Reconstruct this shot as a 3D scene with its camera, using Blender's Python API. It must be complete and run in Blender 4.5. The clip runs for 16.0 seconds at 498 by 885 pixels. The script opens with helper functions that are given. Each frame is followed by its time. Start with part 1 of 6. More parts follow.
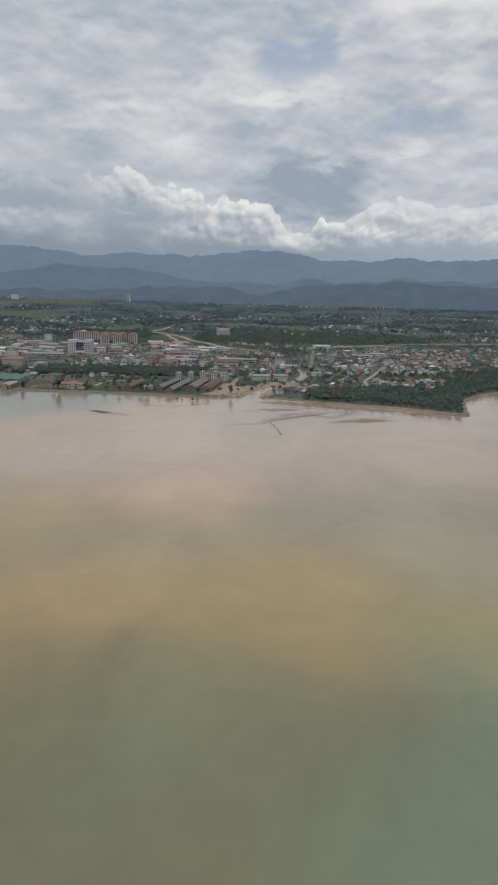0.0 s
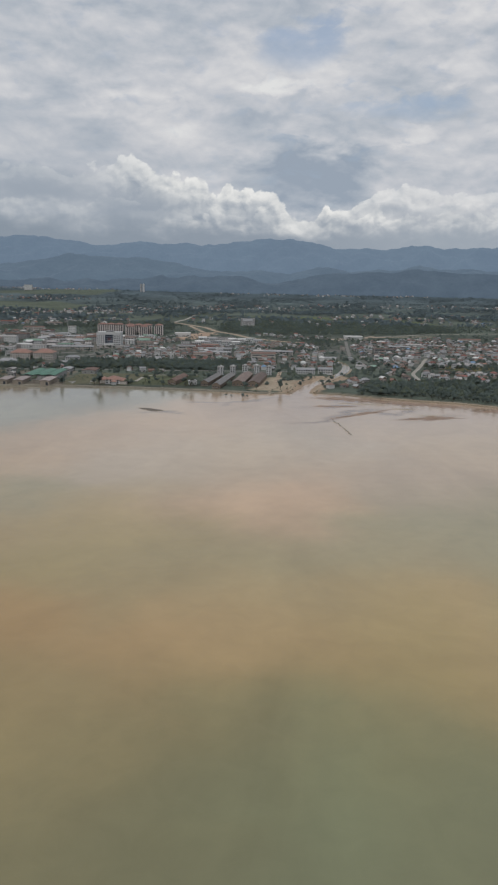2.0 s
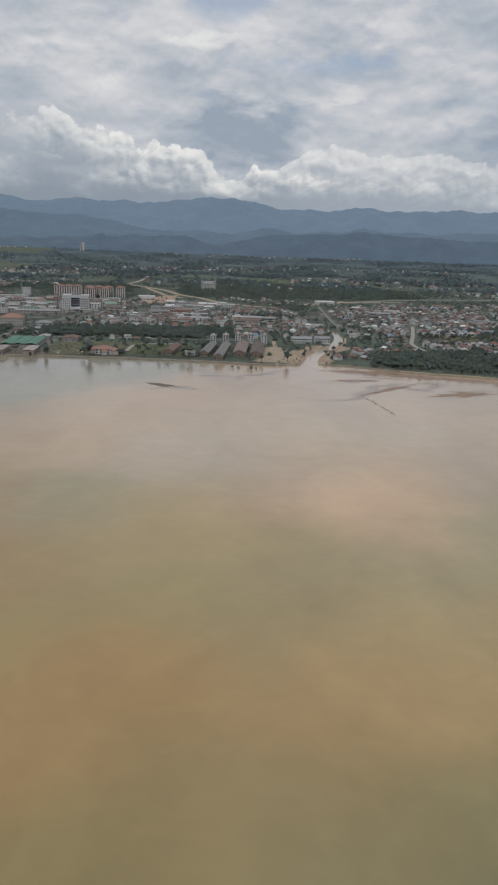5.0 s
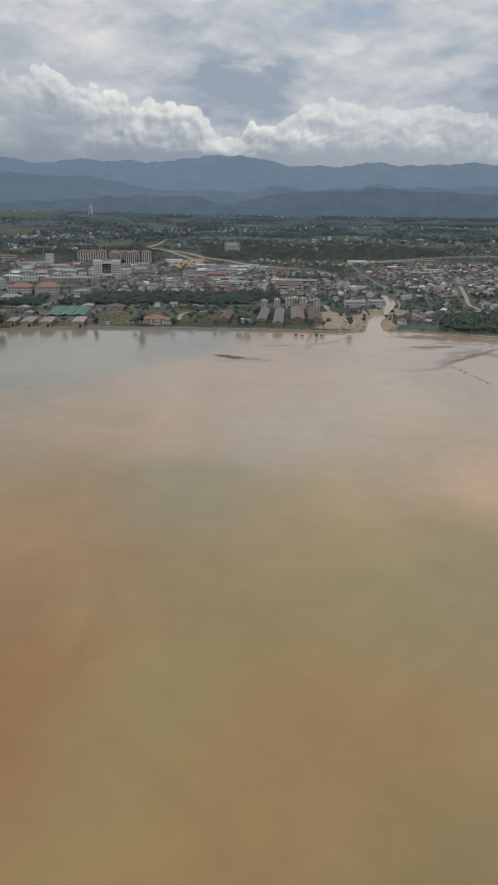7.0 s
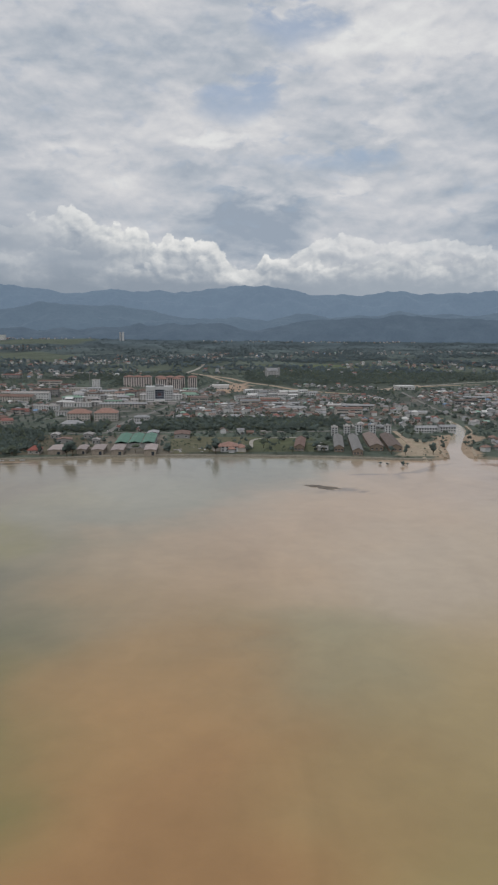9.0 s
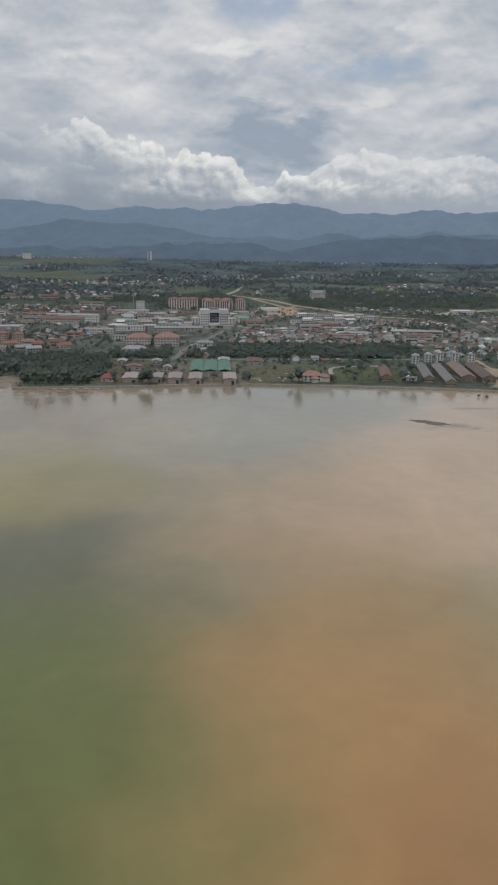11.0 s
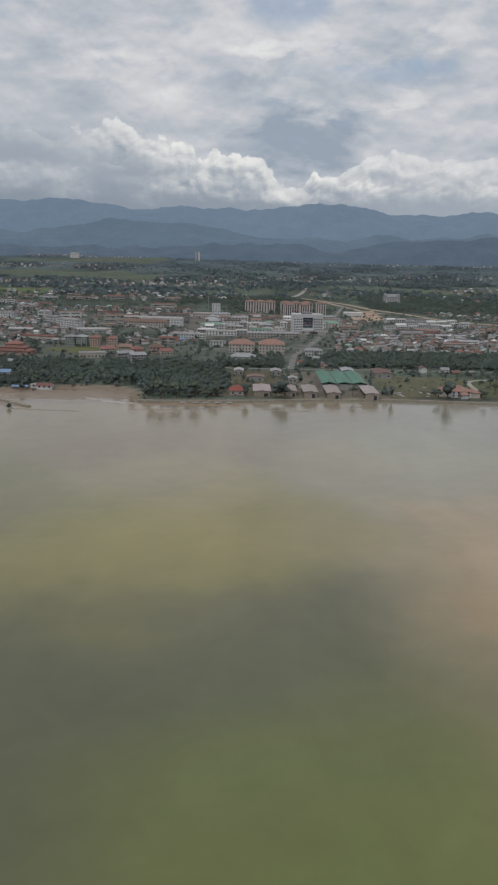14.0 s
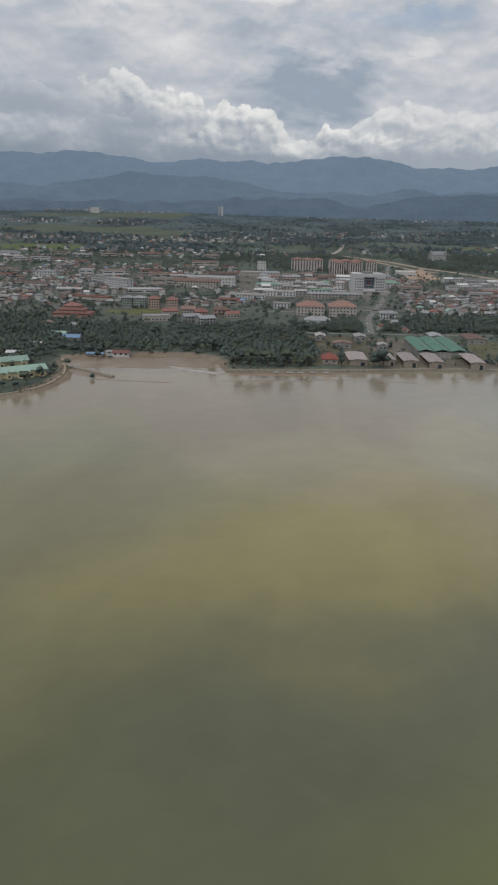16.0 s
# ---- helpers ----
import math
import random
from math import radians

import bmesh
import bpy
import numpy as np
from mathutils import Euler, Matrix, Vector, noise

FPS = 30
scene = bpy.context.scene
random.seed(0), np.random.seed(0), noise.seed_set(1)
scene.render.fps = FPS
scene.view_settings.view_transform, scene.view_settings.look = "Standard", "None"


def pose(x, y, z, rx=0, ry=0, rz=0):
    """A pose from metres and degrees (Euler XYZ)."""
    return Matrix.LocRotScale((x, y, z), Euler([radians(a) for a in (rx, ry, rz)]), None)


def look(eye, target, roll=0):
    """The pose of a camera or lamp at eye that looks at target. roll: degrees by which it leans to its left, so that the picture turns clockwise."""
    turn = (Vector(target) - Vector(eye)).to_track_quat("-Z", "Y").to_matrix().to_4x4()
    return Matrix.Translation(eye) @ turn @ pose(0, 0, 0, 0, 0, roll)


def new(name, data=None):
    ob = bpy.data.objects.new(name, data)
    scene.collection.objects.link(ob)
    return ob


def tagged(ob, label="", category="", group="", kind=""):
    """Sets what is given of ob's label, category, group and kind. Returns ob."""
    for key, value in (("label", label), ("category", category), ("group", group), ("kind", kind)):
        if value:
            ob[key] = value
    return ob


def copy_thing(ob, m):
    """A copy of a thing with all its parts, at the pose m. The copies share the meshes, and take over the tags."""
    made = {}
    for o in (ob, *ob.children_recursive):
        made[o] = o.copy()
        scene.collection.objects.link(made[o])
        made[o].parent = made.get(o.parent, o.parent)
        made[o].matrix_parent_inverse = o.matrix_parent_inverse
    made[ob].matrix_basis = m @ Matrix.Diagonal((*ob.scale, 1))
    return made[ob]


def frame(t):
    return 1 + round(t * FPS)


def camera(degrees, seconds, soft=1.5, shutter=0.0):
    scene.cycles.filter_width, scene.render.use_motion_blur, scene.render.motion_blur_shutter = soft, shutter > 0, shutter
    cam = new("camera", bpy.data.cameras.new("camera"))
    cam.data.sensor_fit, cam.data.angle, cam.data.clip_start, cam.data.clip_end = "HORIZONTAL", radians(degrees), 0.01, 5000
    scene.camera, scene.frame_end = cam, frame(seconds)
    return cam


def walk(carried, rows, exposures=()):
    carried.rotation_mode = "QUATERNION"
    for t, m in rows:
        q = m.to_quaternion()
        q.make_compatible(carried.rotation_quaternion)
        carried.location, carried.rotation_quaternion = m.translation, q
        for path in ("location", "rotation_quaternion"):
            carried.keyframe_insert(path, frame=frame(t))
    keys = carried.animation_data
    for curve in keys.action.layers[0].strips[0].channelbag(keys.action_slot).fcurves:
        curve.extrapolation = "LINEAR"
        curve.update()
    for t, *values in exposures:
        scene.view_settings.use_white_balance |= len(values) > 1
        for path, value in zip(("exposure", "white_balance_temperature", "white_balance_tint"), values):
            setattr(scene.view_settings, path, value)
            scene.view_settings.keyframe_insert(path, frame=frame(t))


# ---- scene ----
# The camera flies along a low coast in a descending aeroplane: metres, z up, sea at z = 0.
cam = camera(35.5, 16.0, soft=2.2)
TURNS = [  # seconds, yaw, pitch, roll
    (0.0, 0.00, -11.16, 1.21), (0.5, 0.10, -11.24, 1.32), (1.0, 0.21, -11.46, 1.06), (1.5, 0.26, -11.52, 0.82),
    (2.0, 0.40, -11.94, 0.88), (2.5, 0.54, -12.15, 1.03), (3.0, 0.66, -12.23, 1.19), (3.5, 0.76, -12.16, 1.20),
    (4.0, 0.67, -12.21, 1.18), (4.5, 0.19, -12.29, 1.04), (5.0, -5.04, -14.60, 1.89), (5.2, -5.58, -16.81, 1.14),
    (7.3, -4.66, -17.43, 0.49), (7.5, -4.36, -14.55, 0.49), (8.0, -4.11, -9.42, 0.51), (8.5, -3.94, -8.09, 0.33),
    (8.7, -3.80, -8.12, 0.27), (10.8, -2.95, -14.27, 0.60), (11.0, -2.51, -14.24, 0.64), (11.5, -1.58, -14.12, 0.98),
    (12.0, -1.11, -14.17, 1.41), (12.5, -1.05, -14.12, 1.59), (13.0, -0.96, -14.04, 1.61), (13.5, -0.76, -14.13, 1.45),
    (14.0, -0.62, -14.20, 1.19), (14.5, -0.47, -14.27, 0.89), (15.0, -0.33, -14.33, 0.75), (15.5, -0.14, -14.49, 0.83),
    (16.0, -0.02, -17.31, 1.23),
]


def flight(t):
    """The aeroplane's place at t seconds: a nearly straight, slowly sinking line."""
    k = (t - 8) ** 2 - 64
    return (-27.890 * t - 0.2321 * k, 21.117 * t + 0.0797 * k, 120.38 - 0.3257 * t - 0.02624 * k)


walk(cam, [(t, pose(*flight(t), 90 + pitch, 0, yaw) @ pose(0, 0, 0, 0, 0, roll)) for t, yaw, pitch, roll in TURNS])

# ---- sky, sun ----
SUN_EL, SUN_AZ = radians(52), radians(205)   # high, behind the camera, over the sea


def wire(tree, kind, *ins, **props):
    node = tree.nodes.new(kind)
    for key, value in props.items():
        if key == "operation":
            node.operation = value
        elif key == "blend_type":
            node.blend_type = value
        elif key == "clamp":
            node.use_clamp = value
        elif key == "data_type":
            node.data_type = value
        elif key == "named":
            for n, v in value.items():
                if hasattr(v, "is_linked") or hasattr(v, "is_output"):
                    tree.links.new(v, node.inputs[n])
                else:
                    node.inputs[n].default_value = v
    for n, v in enumerate(ins):
        if v is None:
            continue
        if hasattr(v, "is_output"):
            tree.links.new(v, node.inputs[n])
        else:
            node.inputs[n].default_value = v
    return node


def mth(tree, op, a, b=None, c=None, clamp=False):
    return wire(tree, "ShaderNodeMath", a, b, c, operation=op, clamp=clamp).outputs[0]


def mix(tree, fac, a, b, blend="MIX"):
    node = tree.nodes.new("ShaderNodeMixRGB")
    node.blend_type = blend
    for n, v in enumerate((fac, a, b)):
        if hasattr(v, "is_output"):
            tree.links.new(v, node.inputs[n])
        else:
            node.inputs[n].default_value = v if n == 0 else (*v, 1)
    return node.outputs[0]


def ramp(tree, fac, stops):
    node = tree.nodes.new("ShaderNodeValToRGB")
    tree.links.new(fac, node.inputs[0])
    els = node.color_ramp.elements
    while len(els) < len(stops):
        els.new(0.5)
    for e, (p, c) in zip(els, stops):
        e.position = p
        e.color = (*c, 1) if isinstance(c, tuple) else (c, c, c, 1)
    return node.outputs[0]


def noisy(tree, vec, scale, detail=5, rough=0.55, warp=0.0):
    return wire(tree, "ShaderNodeTexNoise", named={"Vector": vec, "Scale": scale, "Detail": detail, "Roughness": rough, "Distortion": warp}).outputs["Fac"]


def make_sky():
    world = bpy.data.worlds.new("sky")
    scene.world = world
    world.use_nodes = True
    t = world.node_tree
    t.nodes.clear()
    way = t.nodes.new("ShaderNodeTexCoord").outputs["Generated"]
    xyz = wire(t, "ShaderNodeSeparateXYZ", way)
    x, y, z = xyz.outputs[0], xyz.outputs[1], xyz.outputs[2]
    az = mth(t, "ARCTAN2", x, y)
    el = mth(t, "ARCSINE", z)
    up = mth(t, "MAXIMUM", z, 0.0)
    # high broken layer of cloud, seen in perspective
    den = mth(t, "ADD", up, 0.20)
    flat = wire(t, "ShaderNodeCombineXYZ", mth(t, "DIVIDE", x, den), mth(t, "DIVIDE", y, den), 3.7).outputs[0]

    def field(rise_by, across, tall, scale, detail, seed, rough=0.52, warp=0.35):
        v = wire(t, "ShaderNodeCombineXYZ", mth(t, "MULTIPLY", az, across), mth(t, "MULTIPLY", mth(t, "ADD", el, rise_by), tall), seed).outputs[0]
        return noisy(t, v, scale, detail, rough, warp)

    n1 = noisy(t, flat, 2.1, 7, 0.55, 0.25)
    # rolls and lumps of the layer, lit from above: where the cloud thins upwards it is bright
    rolls = field(0.0, 1.0, 2.0, 7.0, 6, 9.1, 0.48, 0.2)
    lift = mth(t, "SUBTRACT", rolls, field(0.014, 1.0, 2.0, 7.0, 6, 9.1, 0.48, 0.2))
    lumps = field(0.0, 1.0, 1.9, 15.0, 7, 2.6, 0.54, 0.2)
    edge = mth(t, "SUBTRACT", lumps, field(0.007, 1.0, 1.9, 15.0, 7, 2.6, 0.54, 0.2))
    n3 = field(0.0, 1.0, 2.0, 26.0, 6, 4.3)
    shade = mth(t, "ADD", mth(t, "MULTIPLY", n1, 0.34), mth(t, "ADD", mth(t, "MULTIPLY", rolls, 0.34), mth(t, "MULTIPLY", lumps, 0.32)))
    shade = mth(t, "ADD", shade, mth(t, "ADD", mth(t, "MULTIPLY", lift, 0.38), mth(t, "ADD", mth(t, "MULTIPLY", edge, 0.34), mth(t, "MULTIPLY", mth(t, "SUBTRACT", n3, 0.5), 0.12))))

    def patch(a0, e0, wa, we, stir=0.0):
        """1 in the middle of a soft oval of the sky, 0 outside it; degrees."""
        pa = mth(t, "DIVIDE", mth(t, "SUBTRACT", mth(t, "ADD", az, mth(t, "MULTIPLY", mth(t, "SUBTRACT", rolls, 0.5), stir)), radians(a0)), radians(wa))
        pe = mth(t, "DIVIDE", mth(t, "SUBTRACT", mth(t, "ADD", el, mth(t, "MULTIPLY", mth(t, "SUBTRACT", n3, 0.5), stir * 0.4)), radians(e0)), radians(we))
        r = mth(t, "ADD", mth(t, "POWER", pa, 2.0), mth(t, "POWER", pe, 2.0))
        return mth(t, "MAXIMUM", mth(t, "SUBTRACT", 1.0, r), 0.0)

    for a0, e0, wa, we, stir, much in ((3.2, 6.9, 5.8, 2.5, 0.16, -0.32), (19.5, 14.5, 6.0, 3.0, 0.12, -0.12), (20.5, 6.3, 4.5, 2.0, 0.10, -0.16), (-4.0, 17.0, 7.0, 2.0, 0.12, -0.06),
                                       (-13.0, 19.5, 9.0, 2.4, 0.12, -0.08), (1.0, 9.6, 6.0, 1.2, 0.10, -0.05), (14.5, 18.5, 6.0, 3.5, 0.12, 0.12), (9.6, 9.4, 3.2, 0.9, 0.14, 0.14), (2.0, 12.6, 3.8, 0.6, 0.12, 0.15), (-9.5, 12.0, 5.0, 0.8, 0.12, 0.10), (13.0, 13.6, 3.5, 1.0, 0.12, 0.12), (-3.0, 10.6, 5.0, 0.7, 0.06, -0.10), (8.0, 13.4, 4.0, 0.7, 0.06, -0.10)):
        shade = mth(t, "ADD", shade, mth(t, "MULTIPLY", patch(a0, e0, wa, we, stir), much))
    layer = ramp(t, shade, [(0.24, (3.1, 3.65, 4.4)), (0.40, (4.35, 4.75, 5.3)), (0.51, (5.35, 5.55, 5.95)), (0.62, (6.35, 6.4, 6.6)), (0.74, (7.3, 7.35, 7.35))])
    # clear gaps
    sky = t.nodes.new("ShaderNodeTexSky")
    sky.sky_type, sky.sun_disc, sky.sun_elevation, sky.sun_rotation = "NISHITA", False, SUN_EL, SUN_AZ
    sky.dust_density = 3.0
    gap = mth(t, "MAXIMUM", patch(3.4, 15.4, 3.6, 2.2, 0.16), mth(t, "MAXIMUM", patch(6.5, 19.6, 5.0, 1.8, 0.2), mth(t, "MULTIPLY", patch(9.5, 11.4, 5.5, 1.3, 0.16), 0.75)))
    hole = ramp(t, mth(t, "ADD", gap, mth(t, "MULTIPLY", mth(t, "SUBTRACT", 0.5, n3), 2.0)), [(0.15, 0.0), (1.05, 1.0)])
    blue = mix(t, 0.45, sky.outputs[0], (4.2, 5.2, 6.8))
    above = mix(t, mth(t, "MULTIPLY", hole, 0.7), layer, blue)
    # heaped clouds over the far ridge
    tops = [(-32, 7.0), (-20, 7.4), (-15.5, 7.7), (-13.2, 6.9), (-10.8, 7.4), (-9.4, 8.0), (-8.7, 8.3), (-7.6, 7.3), (-6.3, 6.7), (-5.1, 6.6), (-3.8, 6.8), (-3.2, 6.1), (-2.9, 5.6), (-2.5, 6.6), (-2.1, 6.9),
            (-1.2, 6.1), (1.1, 6.0), (1.9, 5.3), (2.8, 4.8), (4.0, 4.4), (4.8, 5.4), (5.2, 4.7), (6.4, 5.1), (7.5, 5.5), (8.8, 6.2), (10.0, 6.7), (11.4, 6.2), (13.5, 5.7), (17.0, 6.1), (21.0, 5.4), (32, 6.5)]
    lower = [(-32, 5.2), (-16.5, 4.9), (-14.6, 5.4), (-12.6, 4.9), (-11.2, 5.7), (-9.6, 5.4), (-8.3, 4.7), (-6.4, 5.1), (-5.0, 4.6), (-3.2, 4.9), (-1.0, 4.4), (1.2, 4.5), (3.8, 3.9), (5.8, 4.2), (7.4, 4.0), (8.4, 4.9), (9.4, 4.5), (10.3, 4.7), (11.6, 4.1), (13.4, 5.0), (14.6, 4.3), (16.4, 4.7), (18.5, 4.2), (21.0, 4.7), (32, 4.8)]

    def skyline(pairs):
        height = ramp(t, mth(t, "ADD", mth(t, "MULTIPLY", az, 0.9), 0.5), [(0.5 + radians(d) * 0.9, (h + 0.55) / 10) for d, h in pairs])
        return mth(t, "MULTIPLY", height, radians(10))

    curl = wire(t, "ShaderNodeCombineXYZ", az, mth(t, "MULTIPLY", el, 1.25), 0.0).outputs[0]
    over = wire(t, "ShaderNodeCombineXYZ", az, mth(t, "MULTIPLY", mth(t, "ADD", el, 0.006), 1.25), 0.0).outputs[0]
    over = wire(t, "ShaderNodeVectorMath", over, (0.004, 0.0, 0.0), operation="ADD").outputs[0]

    def puffs(v, scale):
        node = t.nodes.new("ShaderNodeTexVoronoi")
        node.feature = "SMOOTH_F1"
        t.links.new(v, node.inputs["Vector"])
        for key, value in (("Scale", scale), ("Detail", 2.0), ("Roughness", 0.5), ("Smoothness", 0.8), ("Randomness", 1.0)):
            node.inputs[key].default_value = value
        return mth(t, "SUBTRACT", 0.42, node.outputs["Distance"])

    def billow(v):
        stir = noisy(t, v, 30.0, 6, 0.6)
        turn = noisy(t, wire(t, "ShaderNodeVectorMath", v, (3.1, 1.7, 0.0), operation="ADD").outputs[0], 30.0, 6, 0.6)
        push = wire(t, "ShaderNodeVectorMath", v, wire(t, "ShaderNodeCombineXYZ", mth(t, "MULTIPLY", stir, 0.034), mth(t, "MULTIPLY", turn, 0.026), 0.0).outputs[0], operation="ADD").outputs[0]
        both = mth(t, "ADD", mth(t, "MULTIPLY", puffs(push, 30.0), 0.022), mth(t, "MULTIPLY", puffs(push, 70.0), 0.009))
        return mth(t, "ADD", both, mth(t, "MULTIPLY", mth(t, "SUBTRACT", noisy(t, v, 16.0, 7, 0.5), 0.5), 0.020))

    b0 = billow(curl)
    relief = mth(t, "SUBTRACT", b0, billow(over))

    def heaps(pairs, bright):
        """Cover and colour of a row of heaped clouds under a skyline."""
        depth = mth(t, "ADD", mth(t, "SUBTRACT", skyline(pairs), el), b0)
        cover = ramp(t, mth(t, "ADD", mth(t, "MULTIPLY", depth, 40.0), 0.3), [(0.24, 0.0), (0.37, 1.0)])
        lit = mth(t, "SUBTRACT", mth(t, "ADD", bright, mth(t, "MULTIPLY", relief, 42.0)), mth(t, "MULTIPLY", depth, 14.0))
        lit = mth(t, "ADD", lit, mth(t, "MULTIPLY", mth(t, "SUBTRACT", lumps, 0.5), 1.0))
        return cover, ramp(t, lit, [(0.0, (3.2, 3.65, 4.25)), (0.24, (4.1, 4.45, 4.9)), (0.44, (5.3, 5.55, 5.8)), (0.64, (6.7, 6.8, 6.8)), (0.90, (8.0, 8.0, 7.85))])

    inside, heap = heaps(tops, 0.76)
    front, front_heap = heaps(lower, 0.62)
    # right of the gap the heaps melt into the layer
    melt = ramp(t, mth(t, "ADD", mth(t, "MULTIPLY", az, 0.9), 0.5), [(0.5 + radians(-20) * 0.9, 0.35), (0.5 + radians(-11) * 0.9, 0.55), (0.5 + radians(-9) * 0.9, 1.0), (0.5 + radians(5.0) * 0.9, 1.0), (0.5 + radians(8) * 0.9, 0.6), (0.5 + radians(14) * 0.9, 0.45)])
    both = mix(t, mth(t, "MULTIPLY", inside, melt), above, heap)
    both = mix(t, mth(t, "MULTIPLY", front, 0.7), both, front_heap)
    # flat grey undersides among the heaps
    for a0, e0, wa, we, deep in ((-15.4, 5.6, 5.0, 0.8, 0.95), (-15.2, 6.0, 6.5, 1.5, 0.6), (-7.5, 5.0, 5.0, 1.1, 0.75), (-1.0, 4.2, 3.5, 0.7, 0.5), (-14.0, 4.0, 12.0, 1.6, 0.5), (13.5, 4.4, 4.0, 0.6, 0.35), (9.0, 4.9, 2.2, 0.5, 0.35), (-8.5, 4.3, 4.5, 0.7, 0.5), (20.0, 4.4, 4.0, 0.8, 0.4)):
        both = mix(t, mth(t, "MULTIPLY", patch(a0, e0, wa, we, 0.06), deep), both, (3.1, 3.55, 4.15))
    both = mix(t, mth(t, "MULTIPLY", patch(-15.0, 7.0, 10.0, 4.5, 0.1), 0.35), both, (3.6, 4.05, 4.65))
    # misty band where the cloud base meets the hills
    low = ramp(t, mth(t, "ADD", mth(t, "MULTIPLY", el, 10.0), mth(t, "MULTIPLY", mth(t, "SUBTRACT", lumps, 0.5), 0.5)), [(0.0, 1.0), (0.46, 1.0), (0.74, 0.0)])
    base = ramp(t, mth(t, "ADD", az, 0.5), [(0.2, (2.4, 2.85, 3.4)), (0.52, (2.65, 3.1, 3.7)), (0.72, (3.3, 3.75, 4.3))])
    out = mix(t, mth(t, "MULTIPLY", low, 0.9), both, base)
    back = wire(t, "ShaderNodeBackground", out, 0.1)
    t.links.new(back.outputs[0], t.nodes.new("ShaderNodeOutputWorld").inputs[0])


make_sky()
sun = new("sun", bpy.data.lights.new("sun", "SUN"))
sun.data.energy, sun.data.angle, sun.data.color = 1.0, radians(28), (1.0, 0.95, 0.87)
sun.matrix_world = look((0, 0, 0), (-math.sin(SUN_AZ) * math.cos(SUN_EL), -math.cos(SUN_AZ) * math.cos(SUN_EL), -math.sin(SUN_EL)))

# ---- materials ----
MATS = {}


def mat(name, col, rough=0.8, metal=0.0, scale=0.2, var=0.25, bump=0.0, vary="", amount=0.25, glow=None, attr=None, leafy=0.0):
    """A surface with grain at two scales; vary: 'island' or 'object' shifts its tone piece by piece."""
    if name in MATS:
        return MATS[name]
    m = bpy.data.materials.new(name)
    m.use_nodes = True
    t = m.node_tree
    b = t.nodes["Principled BSDF"]
    place = t.nodes.new("ShaderNodeNewGeometry").outputs["Position"]
    big = noisy(t, place, scale, 4, 0.55)
    fine = noisy(t, place, scale * 9, 4, 0.6)
    grain = mth(t, "ADD", mth(t, "MULTIPLY", big, 0.6), mth(t, "MULTIPLY", fine, 0.4))
    if attr:
        node = t.nodes.new("ShaderNodeAttribute")
        node.attribute_name = attr
        base = node.outputs["Color"]
    else:
        base = tuple(col)
    gain = ramp(t, grain, [(0.3, 1 - var), (0.7, 1 + var)])
    if vary:
        if vary == "island":
            r = t.nodes.new("ShaderNodeNewGeometry").outputs["Random Per Island"]
        else:
            r = t.nodes.new("ShaderNodeObjectInfo").outputs["Random"]
        gain = mth(t, "MULTIPLY", gain, mth(t, "ADD", mth(t, "MULTIPLY", r, 2 * amount), 1 - amount))
    out = mix(t, 1.0, base, (1, 1, 1), "MULTIPLY")
    vec = wire(t, "ShaderNodeVectorMath", out, gain, operation="MULTIPLY").outputs[0]
    t.links.new(vec, b.inputs["Base Color"])
    b.inputs["Roughness"].default_value, b.inputs["Metallic"].default_value = rough, metal
    b.inputs["Specular IOR Level"].default_value = 0.3
    if bump:
        bn = wire(t, "ShaderNodeBump", named={"Strength": bump, "Distance": 0.4, "Height": fine})
        t.links.new(bn.outputs[0], b.inputs["Normal"])
    if leafy:      # leaves turn their faces up to the light
        way = wire(t, "ShaderNodeVectorMath", t.nodes.new("ShaderNodeNewGeometry").outputs["Normal"], (1 - leafy,) * 3, operation="MULTIPLY").outputs[0]
        way = wire(t, "ShaderNodeVectorMath", way, (0.0, -0.25 * leafy, leafy), operation="ADD").outputs[0]
        t.links.new(wire(t, "ShaderNodeVectorMath", way, operation="NORMALIZE").outputs[0], b.inputs["Normal"])
    if glow:
        b.inputs["Emission Color"].default_value, b.inputs["Emission Strength"].default_value = (*glow, 1), 1.0
    MATS[name] = m
    return m


def water_mat():
    m = bpy.data.materials.new("silty_water")
    m.use_nodes = True
    t = m.node_tree
    b = t.nodes["Principled BSDF"]
    node = t.nodes.new("ShaderNodeAttribute")
    node.attribute_name = "silt"
    place = t.nodes.new("ShaderNodeNewGeometry").outputs["Position"]
    soft = noisy(t, wire(t, "ShaderNodeVectorMath", place, (1.0, 0.55, 1.0), operation="MULTIPLY").outputs[0], 0.016, 5, 0.55, 0.8)
    fine = noisy(t, place, 0.09, 5, 0.6, 0.5)
    gain = ramp(t, mth(t, "ADD", mth(t, "MULTIPLY", soft, 0.7), mth(t, "MULTIPLY", fine, 0.3)), [(0.3, 0.86), (0.7, 1.14)])
    t.links.new(wire(t, "ShaderNodeVectorMath", node.outputs["Color"], gain, operation="MULTIPLY").outputs[0], b.inputs["Base Color"])
    b.inputs["Roughness"].default_value, b.inputs["IOR"].default_value = 0.11, 1.33
    chop = mth(t, "ADD", mth(t, "MULTIPLY", noisy(t, place, 0.35, 3, 0.6), 0.5), noisy(t, place, 1.6, 3, 0.6))
    t.links.new(wire(t, "ShaderNodeBump", named={"Strength": 0.15, "Distance": 0.25, "Height": chop}).outputs[0], b.inputs["Normal"])
    return m


